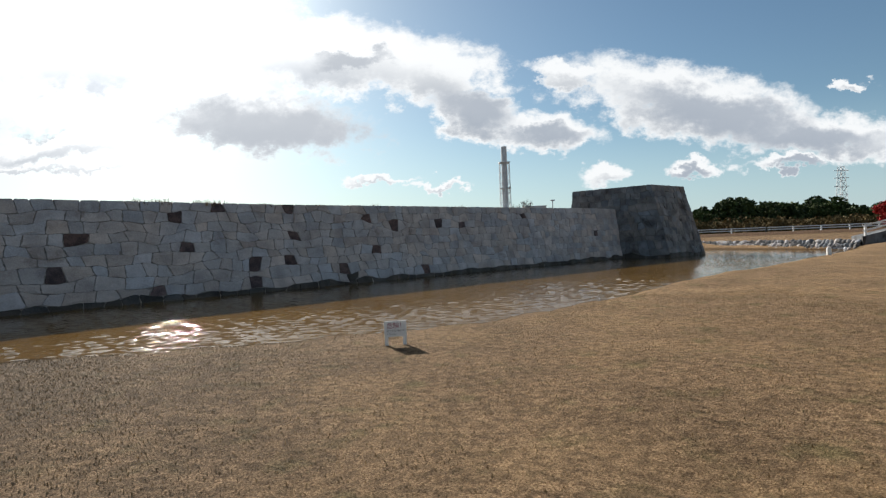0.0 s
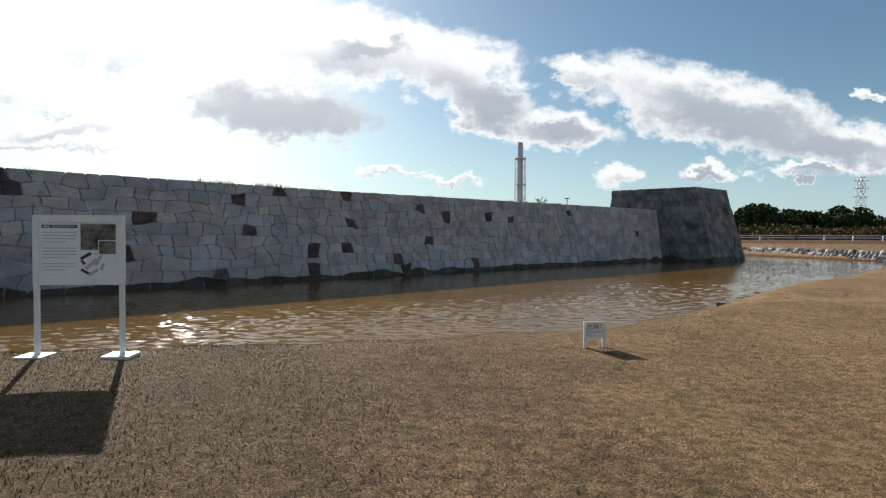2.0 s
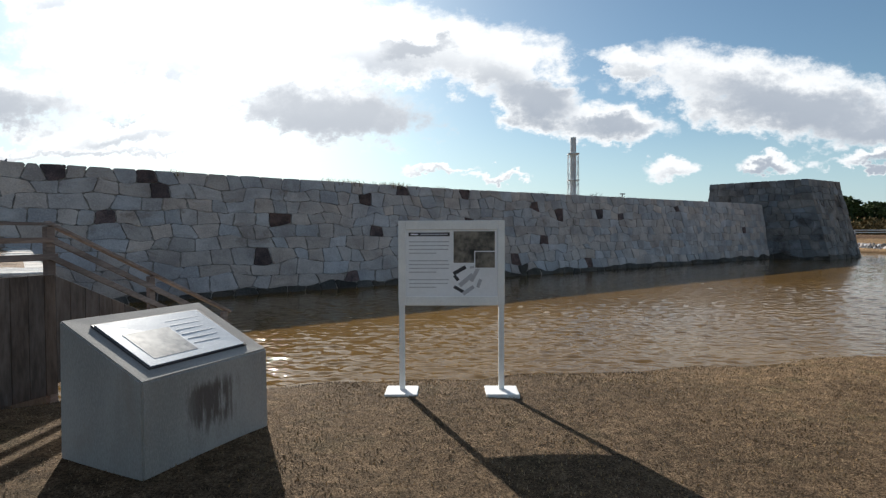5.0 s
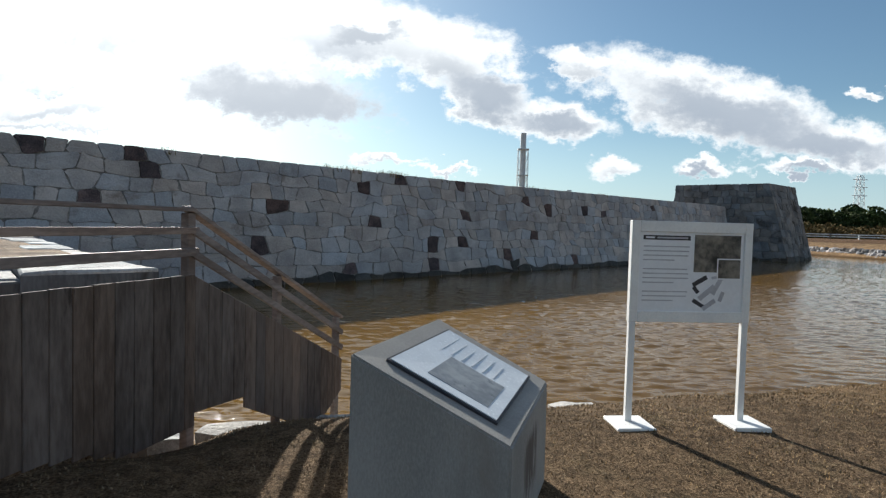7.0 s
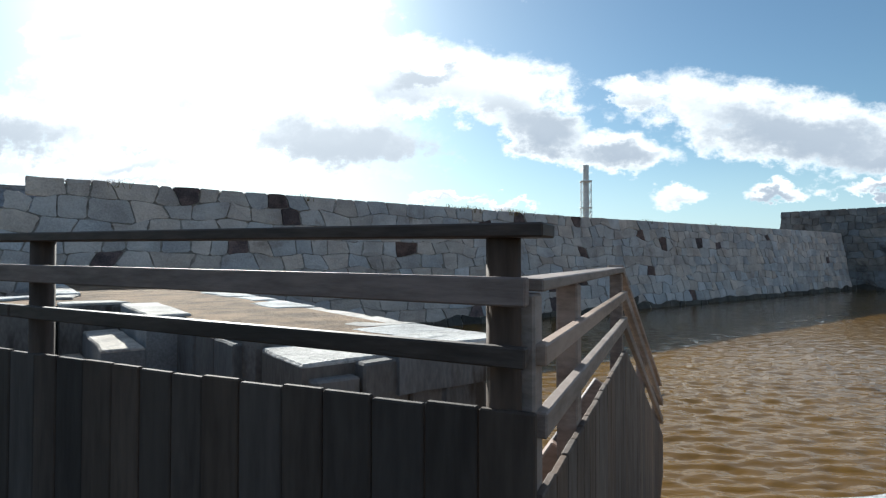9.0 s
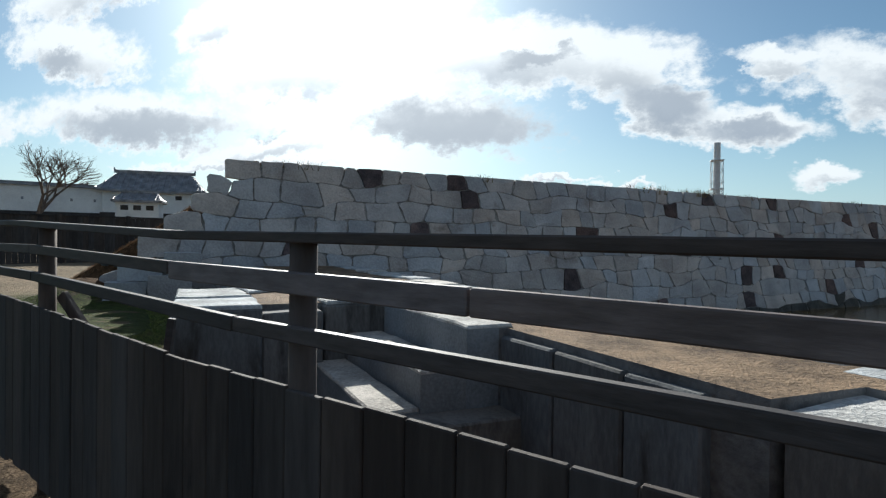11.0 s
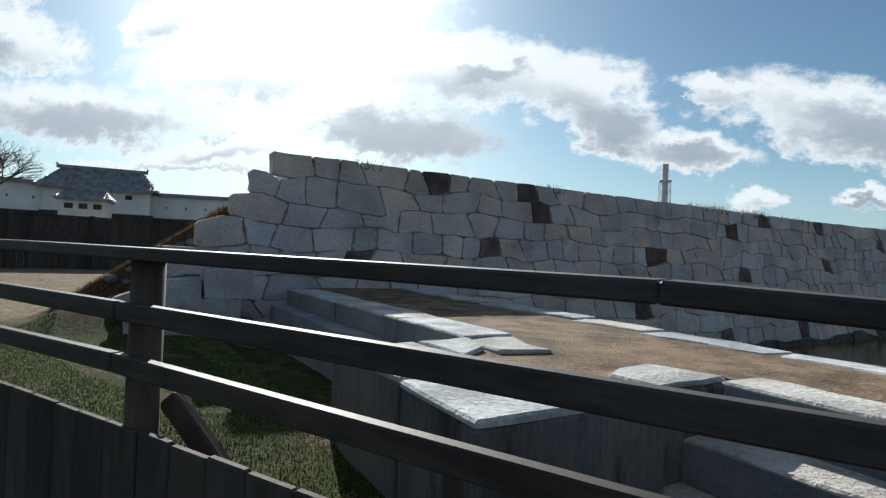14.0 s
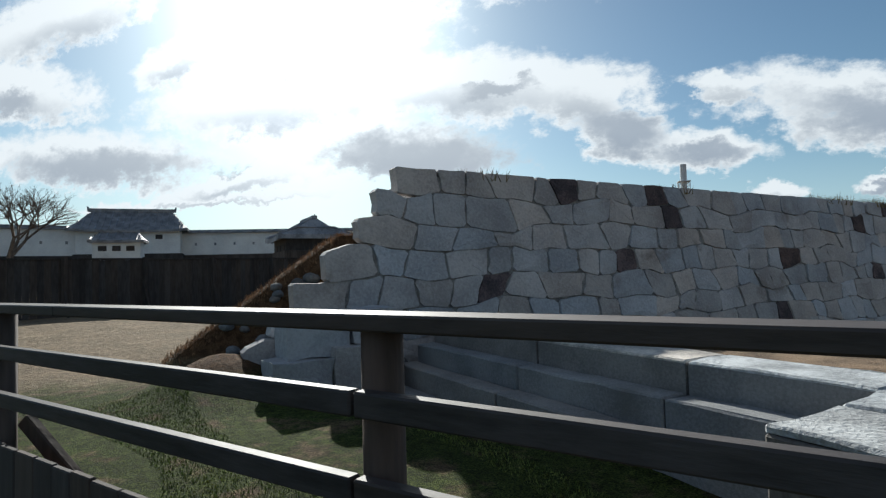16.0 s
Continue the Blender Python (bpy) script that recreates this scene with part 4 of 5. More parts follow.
for table, name, w_near, w_far, off, cuts in ((Z_MID, "middle_rail", 0.064, 0.047, -0.062, (-0.06, 2.9, 4.22, 5.7, 7.4, 9.36, 11.3, 13.3)), (Z_LOW, "lower_rail", 0.046, 0.048, -0.066, (-0.06, 1.92, 3.8, 5.66, 7.4, 9.36, 11.3, 13.3))):
    for s0, s1 in zip(cuts, cuts[1:]):
        near = s1 < 4.3
        w = w_near if near else w_far
        # near middle rail: the lighter colour stands for sky light on its face
        fence_part(name, beam(fence_at(s0 + 0.004, off, at_s(s0, table) - w / 2), fence_at(s1 - 0.004, off, at_s(s1, table) - w / 2), 0.032, w, 0.004), M_RAILSKYLIT if near and name == "middle_rail" else M_RAIL)


def plank(length, w, t, dip, dip_low=0.0):
    """A sawn board standing on its foot, a little uneven at the top."""
    bm = bmesh.new()
    add_box(bm, (-w / 2, -t / 2, 0), (w / 2, t / 2, length), None, 0.004)
    for v in bm.verts:
        if v.co.z > length / 2:
            v.co.z += dip * v.co.x / w
        else:
            v.co.z += dip_low * v.co.x / w
    return bm


def stand_board(s_from, width, p, along, z_low, z_high, slope, owner_part, mat=None, low_slope=0.0):
    bm = plank(z_high - z_low, width, 0.022, slope * width, low_slope * width)
    m = Matrix.Translation((p.x, p.y, z_low)) @ Matrix.Rotation(math.atan2(along.y, along.x), 4, "Z")
    bmesh.ops.transform(bm, matrix=m, verts=bm.verts)
    owner_part("board", bm, mat or M_WOOD)


rng = random.Random(21)
s = -0.07
while s < 13.2:
    w = rng.uniform(0.13, 0.165)
    p = fence_at(s + w / 2, -0.04 + rng.uniform(-0.003, 0.003), 0)
    g = float(ground_height(p.x, p.y))
    top = at_s(s + w / 2, Z_BOARD) + rng.uniform(-0.004, 0.004)
    stand_board(s, w - 0.005, p, FD, g + rng.uniform(0.0, 0.05) + (0.0 if s < 3 else 0.04), top, (at_s(s + w, Z_BOARD) - at_s(s, Z_BOARD)) / w, fence_part)
    s += w

stake = part("wooden_stake", box((-0.016, -0.016, 0), (0.016, 0.016, 1.0), pose(*fence_at(4.87, 0.14, 0.36), 0, 7, 20), 0.003), M_RAIL)
tagged(stake, "thin pale wooden stake behind the fence", "stake")

# ---- fence return and its sloping part down to the water ----
R0, R1, R2 = Vector((-10.30, 3.66, 0)), Vector((-9.70, 5.79, 0)), Vector((-8.99, 7.77, 0))
stair = thing("sloping_fence", (-9.7, 5.79, 0.0), "wooden board fence stepping down to the water's edge", "fence")
shift_s = stair.matrix_world.inverted()


def stair_part(name, bm, mat, label="", smooth=False):
    bmesh.ops.transform(bm, matrix=shift_s, verts=bm.verts)
    return part(name, bm, mat, stair, label, smooth)


E1, E2 = (R1 - R0).normalized(), (R2 - R1).normalized()
L1, L2 = (R1 - R0).length, (R2 - R1).length
N1, N2 = Vector((E1.y, -E1.x, 0)), Vector((E2.y, -E2.x, 0))      # towards the lawn
SIDE = 0.045
for s in (0.03, 0.62, L1):
    p = R0 + E1 * s
    bm = box((-0.04, -0.035, 0), (0.04, 0.035, 1.545 + 0.4), Matrix.Translation((p.x, p.y, -0.4)) @ Matrix.Rotation(math.atan2(E1.y, E1.x), 4, "Z"), 0.006)
    stair_part("post", bm, M_RAILNEW)
stair_part("top_rail", beam(R0 + E1 * 0.02 + Vector((0, 0, 1.565)), R1 + E1 * 0.03 + Vector((0, 0, 1.57)), 0.10, 0.03, 0.004), M_RAILNEW)
for z, h in ((1.405, 0.05), (1.245, 0.06)):
    stair_part("rail", beam(R0 + E1 * 0.0 + N1 * SIDE + Vector((0, 0, z)), R1 + E1 * 0.05 + N1 * SIDE + Vector((0, 0, z + 0.012)), 0.032, h, 0.004), M_RAILNEW)


def drop(s, z0, z1):
    return z0 + (z1 - z0) * s / L2


for s in (L2 * 0.5, L2 - 0.02):
    p = R1 + E2 * s
    top = drop(s, 1.54, 0.46)
    bm = box((-0.035, -0.03, 0), (0.035, 0.03, top + 1.0), Matrix.Translation((p.x, p.y, -1.0)) @ Matrix.Rotation(math.atan2(E2.y, E2.x), 4, "Z"), 0.005)
    stair_part("post", bm, M_RAILNEW)
stair_part("handrail", beam(R1 - E2 * 0.02 + Vector((0, 0, 1.585)), R2 + E2 * 0.06 + Vector((0, 0, 0.46)), 0.09, 0.032, 0.004), M_RAILNEW, "sloping sunlit handrail")
for z in (1.42, 1.25):
    stair_part("rail", beam(R1 + N2 * 0.045 + Vector((0, 0, z)), R2 + E2 * 0.04 + N2 * 0.045 + Vector((0, 0, z - 1.125)), 0.03, 0.055, 0.004), M_RAILNEW)
for s in (0.62, 1.7):
    stair_part("brace", beam(R0 + E1 * s - N1 * 0.03 + Vector((0, 0, 1.0)), R0 + E1 * (s - 0.15) - N1 * 0.62 + Vector((0, 0, 0.1)), 0.05, 0.07), M_RAILNEW)
rng = random.Random(23)
s = -0.02
while s < L1:
    w = min(rng.uniform(0.12, 0.16), L1 - s + 0.02)
    p = R0 + E1 * (s + w / 2) + N1 * SIDE
    g = float(ground_height(p.x, p.y))
    stand_board(s, w - 0.005, p, E1, max(g + 0.02, -0.05), 1.09 + rng.uniform(-.004, .004), 0, stair_part, M_WOODNEW)
    s += w
s = 0.02
while s < L2 - 0.02:
    w = rng.uniform(0.12, 0.15)
    p = R1 + E2 * (s + w / 2) + N2 * SIDE
    k = (s + w / 2) / L2
    low = 0.05 - 0.12 * k if k < 0.25 else -0.05 - 0.55 * (k - 0.25) / 0.5
    low = max(low, -0.6) if k < 0.8 else -0.6 + (k - 0.8) * 1.2
    stand_board(s, w - 0.005, p, E2, low, drop(s + w / 2, 1.09, 0.02), -1.07 / L2, stair_part, M_WOODNEW, (-0.12 if k < 0.25 else -1.1 if k < 0.75 else 0.0 if k < 0.8 else 1.2) / L2)
    s += w

# flat pale stones at the water's edge
for i, (x, y, lx, ly, r) in enumerate(((-9.75, 7.0, 0.75, 0.3, 8), (-8.9, 7.3, 0.8, 0.28, 10), (-8.05, 7.52, 0.7, 0.26, 12), (-7.2, 7.75, 0.7, 0.24, 12), (-6.3, 8.0, 0.55, 0.22, 14), (-10.4, 6.75, 0.5, 0.3, 20))):
    bm = rough(box((-lx / 2, -ly / 2, -0.12), (lx / 2, ly / 2, 0.06)), 0.035, 2, i)
    ob = part("edge_stone", bm, M_COPING)
    ob.matrix_world = pose(x, y, -0.57, 0, 0, r)
    tagged(ob, "flat pale stone set at the water's edge", "stone", "stones at the water's edge")
for i in range(34):
    rng = random.Random(500 + i)
    k = rng.random() ** 0.8
    pts = [Vector((6.0, 16.4, 0)), Vector((10, 21, 0)), Vector((21.7, 32.4, 0)), Vector((33, 44.3, 0))]
    t = k * 3
    j = min(int(t), 2)
    p = pts[j].lerp(pts[j + 1], t - j)
    lx = rng.uniform(0.3, 0.6)
    bm = rough(box((-lx / 2, -0.15, -0.15), (lx / 2, 0.15, 0.07)), 0.05, 1, i)
    ob = part("edge_stone", bm, M_STEPSTONE)
    ob.matrix_world = pose(p.x, p.y, -0.68, 0, 0, 48 + rng.uniform(-20, 20))
    tagged(ob, "low grey stone along the lawn's waterline", "stone", "stones along the waterline")


# ---- granite plinth with its plate ----
TOP = [Vector((-8.19, 4.17, 0.92)), Vector((-7.82, 5.15, 0.925)), Vector((-7.165, 4.94, 0.605)), Vector((-7.48, 3.95, 0.60))]
plinth = thing("stone_plinth", (-7.66, 4.55, 0.0), "grey granite plinth with a slanted top and dark stains", "plinth")
shift = plinth.matrix_world.inverted()
bm = bmesh.new()
lows = [bm.verts.new((p.x + (p.x + 7.66) * 0.01, p.y + (p.y - 4.55) * 0.01, -0.06)) for p in TOP]
tops = [bm.verts.new(p) for p in TOP]
bm.faces.new(lows[::-1]), bm.faces.new(tops)
for i in range(4):
    bm.faces.new((lows[i], lows[(i + 1) % 4], tops[(i + 1) % 4], tops[i]))
bmesh.ops.recalc_face_normals(bm, faces=bm.faces)
bmesh.ops.bevel(bm, geom=bm.edges[:], offset=0.01, segments=2, affect="EDGES")
bmesh.ops.transform(bm, matrix=shift, verts=bm.verts)
part("block", bm, M_CONCRETE, plinth)
NORMAL = (TOP[1] - TOP[0]).cross(TOP[3] - TOP[0]).normalized()
if NORMAL.z < 0:
    NORMAL.negate()


def on_top(u, v, up):
    return TOP[0].lerp(TOP[1], u).lerp(TOP[3].lerp(TOP[2], u), v) + NORMAL * up


def top_plate(name, u0, u1, v0, v1, z0, z1, mat, parent, label=""):
    bm = bmesh.new()
    lo = [bm.verts.new(shift @ on_top(u, v, z0)) for u, v in ((u0, v0), (u1, v0), (u1, v1), (u0, v1))]
    hi = [bm.verts.new(shift @ on_top(u, v, z1)) for u, v in ((u0, v0), (u1, v0), (u1, v1), (u0, v1))]
    bm.faces.new(lo[::-1]), bm.faces.new(hi)
    for i in range(4):
        bm.faces.new((lo[i], lo[(i + 1) % 4], hi[(i + 1) % 4], hi[i]))
    return part(name, bm, mat, parent, label)


top_plate("plate_edge", 0.115, 0.885, 0.155, 0.875, -0.004, 0.012, M_PRINT, plinth, "dark edge of the plate")
plate = top_plate("plate", 0.13, 0.87, 0.17, 0.86, -0.003, 0.016, M_PLATE, plinth, "pale printed picture plate")
top_plate("photo", 0.2, 0.52, 0.38, 0.78, 0.012, 0.0172, M_PLATEPHOTO, plate, "grey photograph")
for i in range(6):
    top_plate("text_line", 0.55, 0.82 - 0.03 * (i % 3), 0.28 + i * 0.08, 0.289 + i * 0.08, 0.012, 0.0168, M_FAINT, plate)


# ---- information board ----
B0, B1 = Vector((-6.335, 6.02, 0)), Vector((-5.42, 6.113, 0))
turn = math.degrees(math.atan2(B1.y - B0.y, B1.x - B0.x))
WB = (B1 - B0).length
board = thing("information_board", (B0.x, B0.y, 0.0), "white framed information board on two legs", "sign", turn=turn)
part("leg", box((-0.026, -0.02, 0.0), (0.026, 0.02, 0.80), None, 0.003), M_WHITE, board)
part("leg", box((WB - 0.026, -0.02, 0.0), (WB + 0.026, 0.02, 0.80), None, 0.003), M_WHITE, board)
for x in (0, WB):
    foot = rough(box((x - 0.15, -0.19, -0.03), (x + 0.15, 0.11, 0.022), None, 0.006), 0.002, 1, 3)
    part("foot_plate", foot, M_WHITE, board, "white base plate")
part("frame", box((-0.03, -0.026, 0.80), (0.035, 0.026, 1.585), None, 0.004), M_WHITE, board)
part("frame", box((WB - 0.035, -0.026, 0.80), (WB + 0.03, 0.026, 1.585), None, 0.004), M_WHITE, board)
part("frame", box((0.035, -0.026, 1.50), (WB - 0.035, 0.026, 1.585), None, 0.004), M_WHITE, board)
part("frame", box((0.035, -0.026, 0.80), (WB - 0.035, 0.026, 0.885), None, 0.004), M_WHITE, board)
panel = part("panel", box((0.035, -0.012, 0.885), (WB - 0.035, 0.014, 1.50)), M_PANEL, board, "printed white panel")


def printed(name, x0, x1, z0, z1, mat, parent=None, layer=1, label=""):
    return part(name, box((0.035 + x0, -0.012 - 0.0015 * layer, 0.885 + z0), (0.035 + x1, -0.010, 0.885 + z1)), mat, parent or panel, label)


PW = WB - 0.07
printed("title_bar", 0.03, 0.41, 0.555, 0.59, M_PRINT, label="dark title bar")
printed("title_text", 0.05, 0.12, 0.566, 0.579, M_PANEL, layer=2)
printed("title_text", 0.14, 0.39, 0.566, 0.579, M_GREYPRINT, layer=2)
rng = random.Random(31)
for i in range(13):
    z = 0.50 - i * 0.035
    if i in (4, 9):
        continue
    printed("text_line", 0.035, 0.405 - (0.12 if i in (3, 8, 12) else rng.uniform(0, 0.02)), z, z + 0.009, M_GREYPRINT)
printed("aerial_photo", 0.445, PW - 0.025, 0.31, 0.60, M_PHOTO, label="dark aerial photograph")
printed("inset_edge", 0.635, PW - 0.018, 0.255, 0.42, M_PANEL, layer=2)
printed("inset_photo", 0.645, PW - 0.025, 0.265, 0.41, M_PHOTO, layer=3)
# site drawing: winding wall lines
for i, (x, z, w, h, ang) in enumerate(((0.50, 0.24, 0.13, 0.035, 30), (0.56, 0.15, 0.16, 0.04, 40), (0.64, 0.20, 0.14, 0.035, 62), (0.50, 0.06, 0.12, 0.03, -30), (0.58, 0.055, 0.12, 0.035, 35), (0.68, 0.12, 0.08, 0.03, 70), (0.47, 0.17, 0.06, 0.03, -50), (0.62, 0.27, 0.05, 0.02, 10))):
    bm = box((-w / 2, -0.0135, -h / 2), (w / 2, -0.0105, h / 2), Matrix.Translation((0.035 + x, -0.0002 * i, 0.885 + z)) @ Matrix.Rotation(radians(-ang), 4, "Y"))
    part("site_drawing", bm, M_GREYPRINT if i % 3 else M_PRINT, panel)


# ---- warning sign ----
def lettering(text, size, mat, parent, m, name="lettering"):
    cu = bpy.data.curves.new(name, "FONT")
    cu.body, cu.size, cu.extrude = text, size, 0.0008
    cu.align_x = "CENTER"
    tmp = bpy.data.objects.new("tmp", cu)
    scene.collection.objects.link(tmp)
    bpy.context.view_layer.update()
    me = bpy.data.meshes.new_from_object(tmp.evaluated_get(bpy.context.evaluated_depsgraph_get()))
    bpy.data.objects.remove(tmp)
    me.materials.clear()
    me.materials.append(mat)
    ob = new(name, me)
    ob.parent = parent
    ob.matrix_local = m
    return ob


sg = float(ground_height(0.165, 7.18))
sign = thing("warning_sign", (0.014, 7.149, sg), "small white warning sign on two short legs", "sign", turn=12)
ZT = 0.272 - sg
for x in (0.028, 0.284):
    part("leg", box((x - 0.024, -0.012, -0.05), (x + 0.024, 0.012, 0.14), None, 0.002), M_WHITE, sign)
sp = part("panel", box((0, -0.018, ZT - 0.22), (0.312, 0.004, ZT), None, 0.003), M_WHITE, sign, "white warning panel")
up = Matrix.Rotation(radians(90), 4, "X")
lettering("危険！", 0.088, M_RED, sp, Matrix.Translation((0.165, -0.0195, ZT - 0.095)) @ up)
lettering("立ち入らないで", 0.036, M_PRINT, sp, Matrix.Translation((0.156, -0.0195, ZT - 0.145)) @ up)
lettering("ください", 0.036, M_PRINT, sp, Matrix.Translation((0.10, -0.0195, ZT - 0.19)) @ up)
marker = thing("marker_post", (22.6, 31.2, float(ground_height(22.6, 31.2)) - 0.02), "small white marker post at the shore", "post")
part("post", box((-0.12, -0.06, 0), (0.12, 0.06, 0.42), None, 0.01), M_WHITE, marker)


# ---- far right bank: rubble revetment, ramp, white railing, hedge, woods ----
revetment = thing("rubble_bank", (36, 58, -0.8), "bank of piled grey rubble stones along the moat", "stone wall", kind="structure")
shift = revetment.matrix_world.inverted()
rubble = bmesh.new()
shapes = []
for i in range(5):
    me = bpy.data.meshes.new("rubble_shape")
    b = cobble(40 + i, 0.4)
    b.to_mesh(me)
    b.free()
    me.materials.append(M_STONE)
    shapes.append(me)
for me in shapes[::2]:
    me.materials.clear()
    me.materials.append(M_OLDSTONE)
rng = random.Random(71)
for i in range(288):
    row, col = i % 3, i // 3
    p = Vector((38.0, 50.5, 0)).lerp(Vector((30.6, 96, 0)), (col + 0.33 * row + rng.uniform(-0.2, 0.2)) / 96)
    ob = new("stone", rng.choice(shapes))
    ob.parent = revetment
    ob.matrix_local = shift @ Matrix.Translation(p + Vector((0.1 + row * 0.3, 0, -0.72 + row * 0.36))) @ Euler((rng.random() * 6, rng.random() * 6, rng.random() * 6)).to_matrix().to_4x4() @ Matrix.Diagonal((rng.uniform(0.6, 0.95), rng.uniform(0.6, 0.95), rng.uniform(0.6, 0.9), 1))

ramp = thing("bridge_abutment", (41.5, 51.0, -0.7), "grey concrete abutment with a white railing", "abutment", kind="structure")
shift = ramp.matrix_world.inverted()
b = prism([(38.6, 50.2), (46, 46.5), (47.5, 49.5), (39.6, 53.0)], -0.9, [0.5, 2.6, 2.6, 0.5])
bmesh.ops.transform(b, matrix=shift, verts=b.verts)
part("body", b, M_STEPSTONE, ramp)
for dz in (0.5, 0.95):
    b = beam((38.7, 50.25, 0.5 + dz), (46, 46.6, 2.6 + dz), 0.12, 0.14)
    bmesh.ops.transform(b, matrix=shift, verts=b.verts)
    part("rail", b, M_WHITE, ramp)
for k in (0.02, 0.35, 0.68, 0.98):
    p = Vector((38.7, 50.25, 0.45)).lerp(Vector((46, 46.6, 2.55)), k)
    b = box((-0.08, -0.08, 0), (0.08, 0.08, 1.05), Matrix.Translation(p))
    bmesh.ops.transform(b, matrix=shift, verts=b.verts)
    part("post", b, M_WHITE, ramp)

railing = thing("white_railing", (70, 92, 1.1), "long low white railing along a far path", "railing")
ends = [Vector((46, 100, 0.0)), Vector((56, 96, 0.0)), Vector((92, 86, 0.0))]
for p, q in zip(ends, ends[1:]):
    n = int((q - p).length / 4)
    for i in range(n + 1):
        r = p.lerp(q, i / n)
        part("post", box((-0.09, -0.09, -0.1), (0.09, 0.09, 0.85), Matrix.Translation(r - Vector((70, 92, 0)))), M_WHITE, railing)
    for z in (0.42, 0.8):
        part("rail", beam(p + Vector((0, 0, z)) - Vector((70, 92, 0)), q + Vector((0, 0, z)) - Vector((70, 92, 0)), 0.1, 0.16), M_WHITE, railing)


def crown_mesh(name, seed, w, h, count, mat, leaf):
    """A crown of many small leaf clumps, in uneven lobes with gaps."""
    rng = np.random.RandomState(seed)
    lobes = [(rng.normal(0, w * 0.28), rng.normal(0, w * 0.28), h * rng.uniform(0.25, 0.8), w * rng.uniform(0.2, 0.36)) for _ in range(9)]
    cs = []
    for _ in range(count):
        lx, ly, lz, r = lobes[rng.randint(len(lobes))]
        v = rng.normal(0, 1, 3)
        v = v / np.linalg.norm(v) * r * rng.uniform(0.6, 1.05)
        cs.append((lx + v[0], ly + v[1], lz + v[2] * 0.8))
    cs = np.array(cs)
    n = len(cs)
    quads = []
    for k in range(2):
        u = rng.normal(0, 1, (n, 3))
        u /= np.linalg.norm(u, axis=1)[:, None]
        v = np.cross(u, rng.normal(0, 1, (n, 3)))
        v /= np.linalg.norm(v, axis=1)[:, None]
        s = leaf * rng.uniform(0.5, 1.2, (n, 1))
        quads.append(np.stack([cs - u * s, cs - v * s * 0.7, cs + u * s, cs + v * s * 0.7], 1))
    co = np.concatenate(quads).reshape(-1, 3)
    me = bpy.data.meshes.new(name)
    me.from_pydata(co.tolist(), [], np.arange(len(co)).reshape(-1, 4).tolist())
    me.materials.append(mat)
    return me


def trunk_bm(h, r, seed):
    rng = random.Random(seed)
    bm = bmesh.new()
    tube(bm, (0, 0, -0.3), (0.1, 0, h * 0.55), r, r * 0.6, 8)
    for i in range(5):
        a = i * 1.26 + rng.random()
        tube(bm, (0.1, 0, h * (0.3 + 0.05 * i)), (math.cos(a) * h * 0.25, math.sin(a) * h * 0.25, h * (0.6 + 0.05 * i)), r * 0.45, r * 0.15, 6)
    return bm


crowns = [crown_mesh("crown", 60 + i, 11, 9, 2200, M_LEAF, 0.55) for i in range(4)]
trunk_mesh = mesh_of("trunk", trunk_bm(7, 0.35, 2), M_BARK)
rng = random.Random(81)
for i in range(46):
    u = 0.30 + 0.75 * (i / 45) + rng.uniform(-0.012, 0.012)
    d = rng.uniform(170, 215)
    sc = rng.uniform(0.75, 1.05) * (1.0 + 0.25 * (u > 0.5) * (u < 0.72))
    tree = thing("tree", (u * d, d, 0.9), "dark evergreen tree in a far wood", "tree", "far wood")
    tree.matrix_world = pose(u * d, d, 0.9, 0, 0, rng.uniform(0, 360)) @ Matrix.Diagonal((sc, sc, sc * 0.95, 1))
    for name, me in (("trunk", trunk_mesh), ("crown", crowns[i % 4])):
        ob = new(name, me)
        ob.parent = tree
hedge_crown = [crown_mesh("crown", 90 + i, 8, 2.2, 900, M_HEDGE, 0.3) for i in range(3)]
bush_trunk = mesh_of("stem", trunk_bm(1.6, 0.08, 4), M_BARK)
for i in range(40):
    u = 0.36 + 0.55 * i / 39 + rng.uniform(-0.005, 0.005)
    d = rng.uniform(118, 135)
    bush = thing("bush", (u * d, d, 0), "low brown and green autumn bush", "bush", "far hedge")
    bush.matrix_world = pose(u * d, d, 0.8, 0, 0, rng.uniform(0, 360)) @ Matrix.Diagonal((0.9, 0.9, rng.uniform(0.7, 1.1), 1))
    for name, me in (("stem", bush_trunk), ("crown", hedge_crown[i % 3])):
        ob = new(name, me)
        ob.parent = bush
maple = thing("maple_tree", (78, 96, 0.95), "small maple tree in red autumn leaf", "tree")
for name, me in (("trunk", mesh_of("trunk", trunk_bm(4, 0.15, 5), M_BARK)), ("crown", crown_mesh("crown", 99, 5, 5, 1500, M_REDLEAF, 0.25))):
    ob = new(name, me)
    ob.parent = maple


# ---- lattice pylon, chimney and works far off ----
def lattice(bm, base, top, height, levels, r):
    def corner(k, i):
        w = base + (top - base) * k / levels
        return Vector(((-w, w)[i in (1, 2)], (-w, w)[i in (2, 3)], height * k / levels))
    for k in range(levels):
        for i in range(4):
            j = (i + 1) % 4
            tube(bm, corner(k, i), corner(k + 1, i), r, r, 4)
            tube(bm, corner(k, i), corner(k + 1, j), r * 0.6, r * 0.6, 4)
            tube(bm, corner(k, j), corner(k + 1, i), r * 0.6, r * 0.6, 4)
            tube(bm, corner(k + 1, i), corner(k + 1, j), r * 0.7, r * 0.7, 4)
    return bm


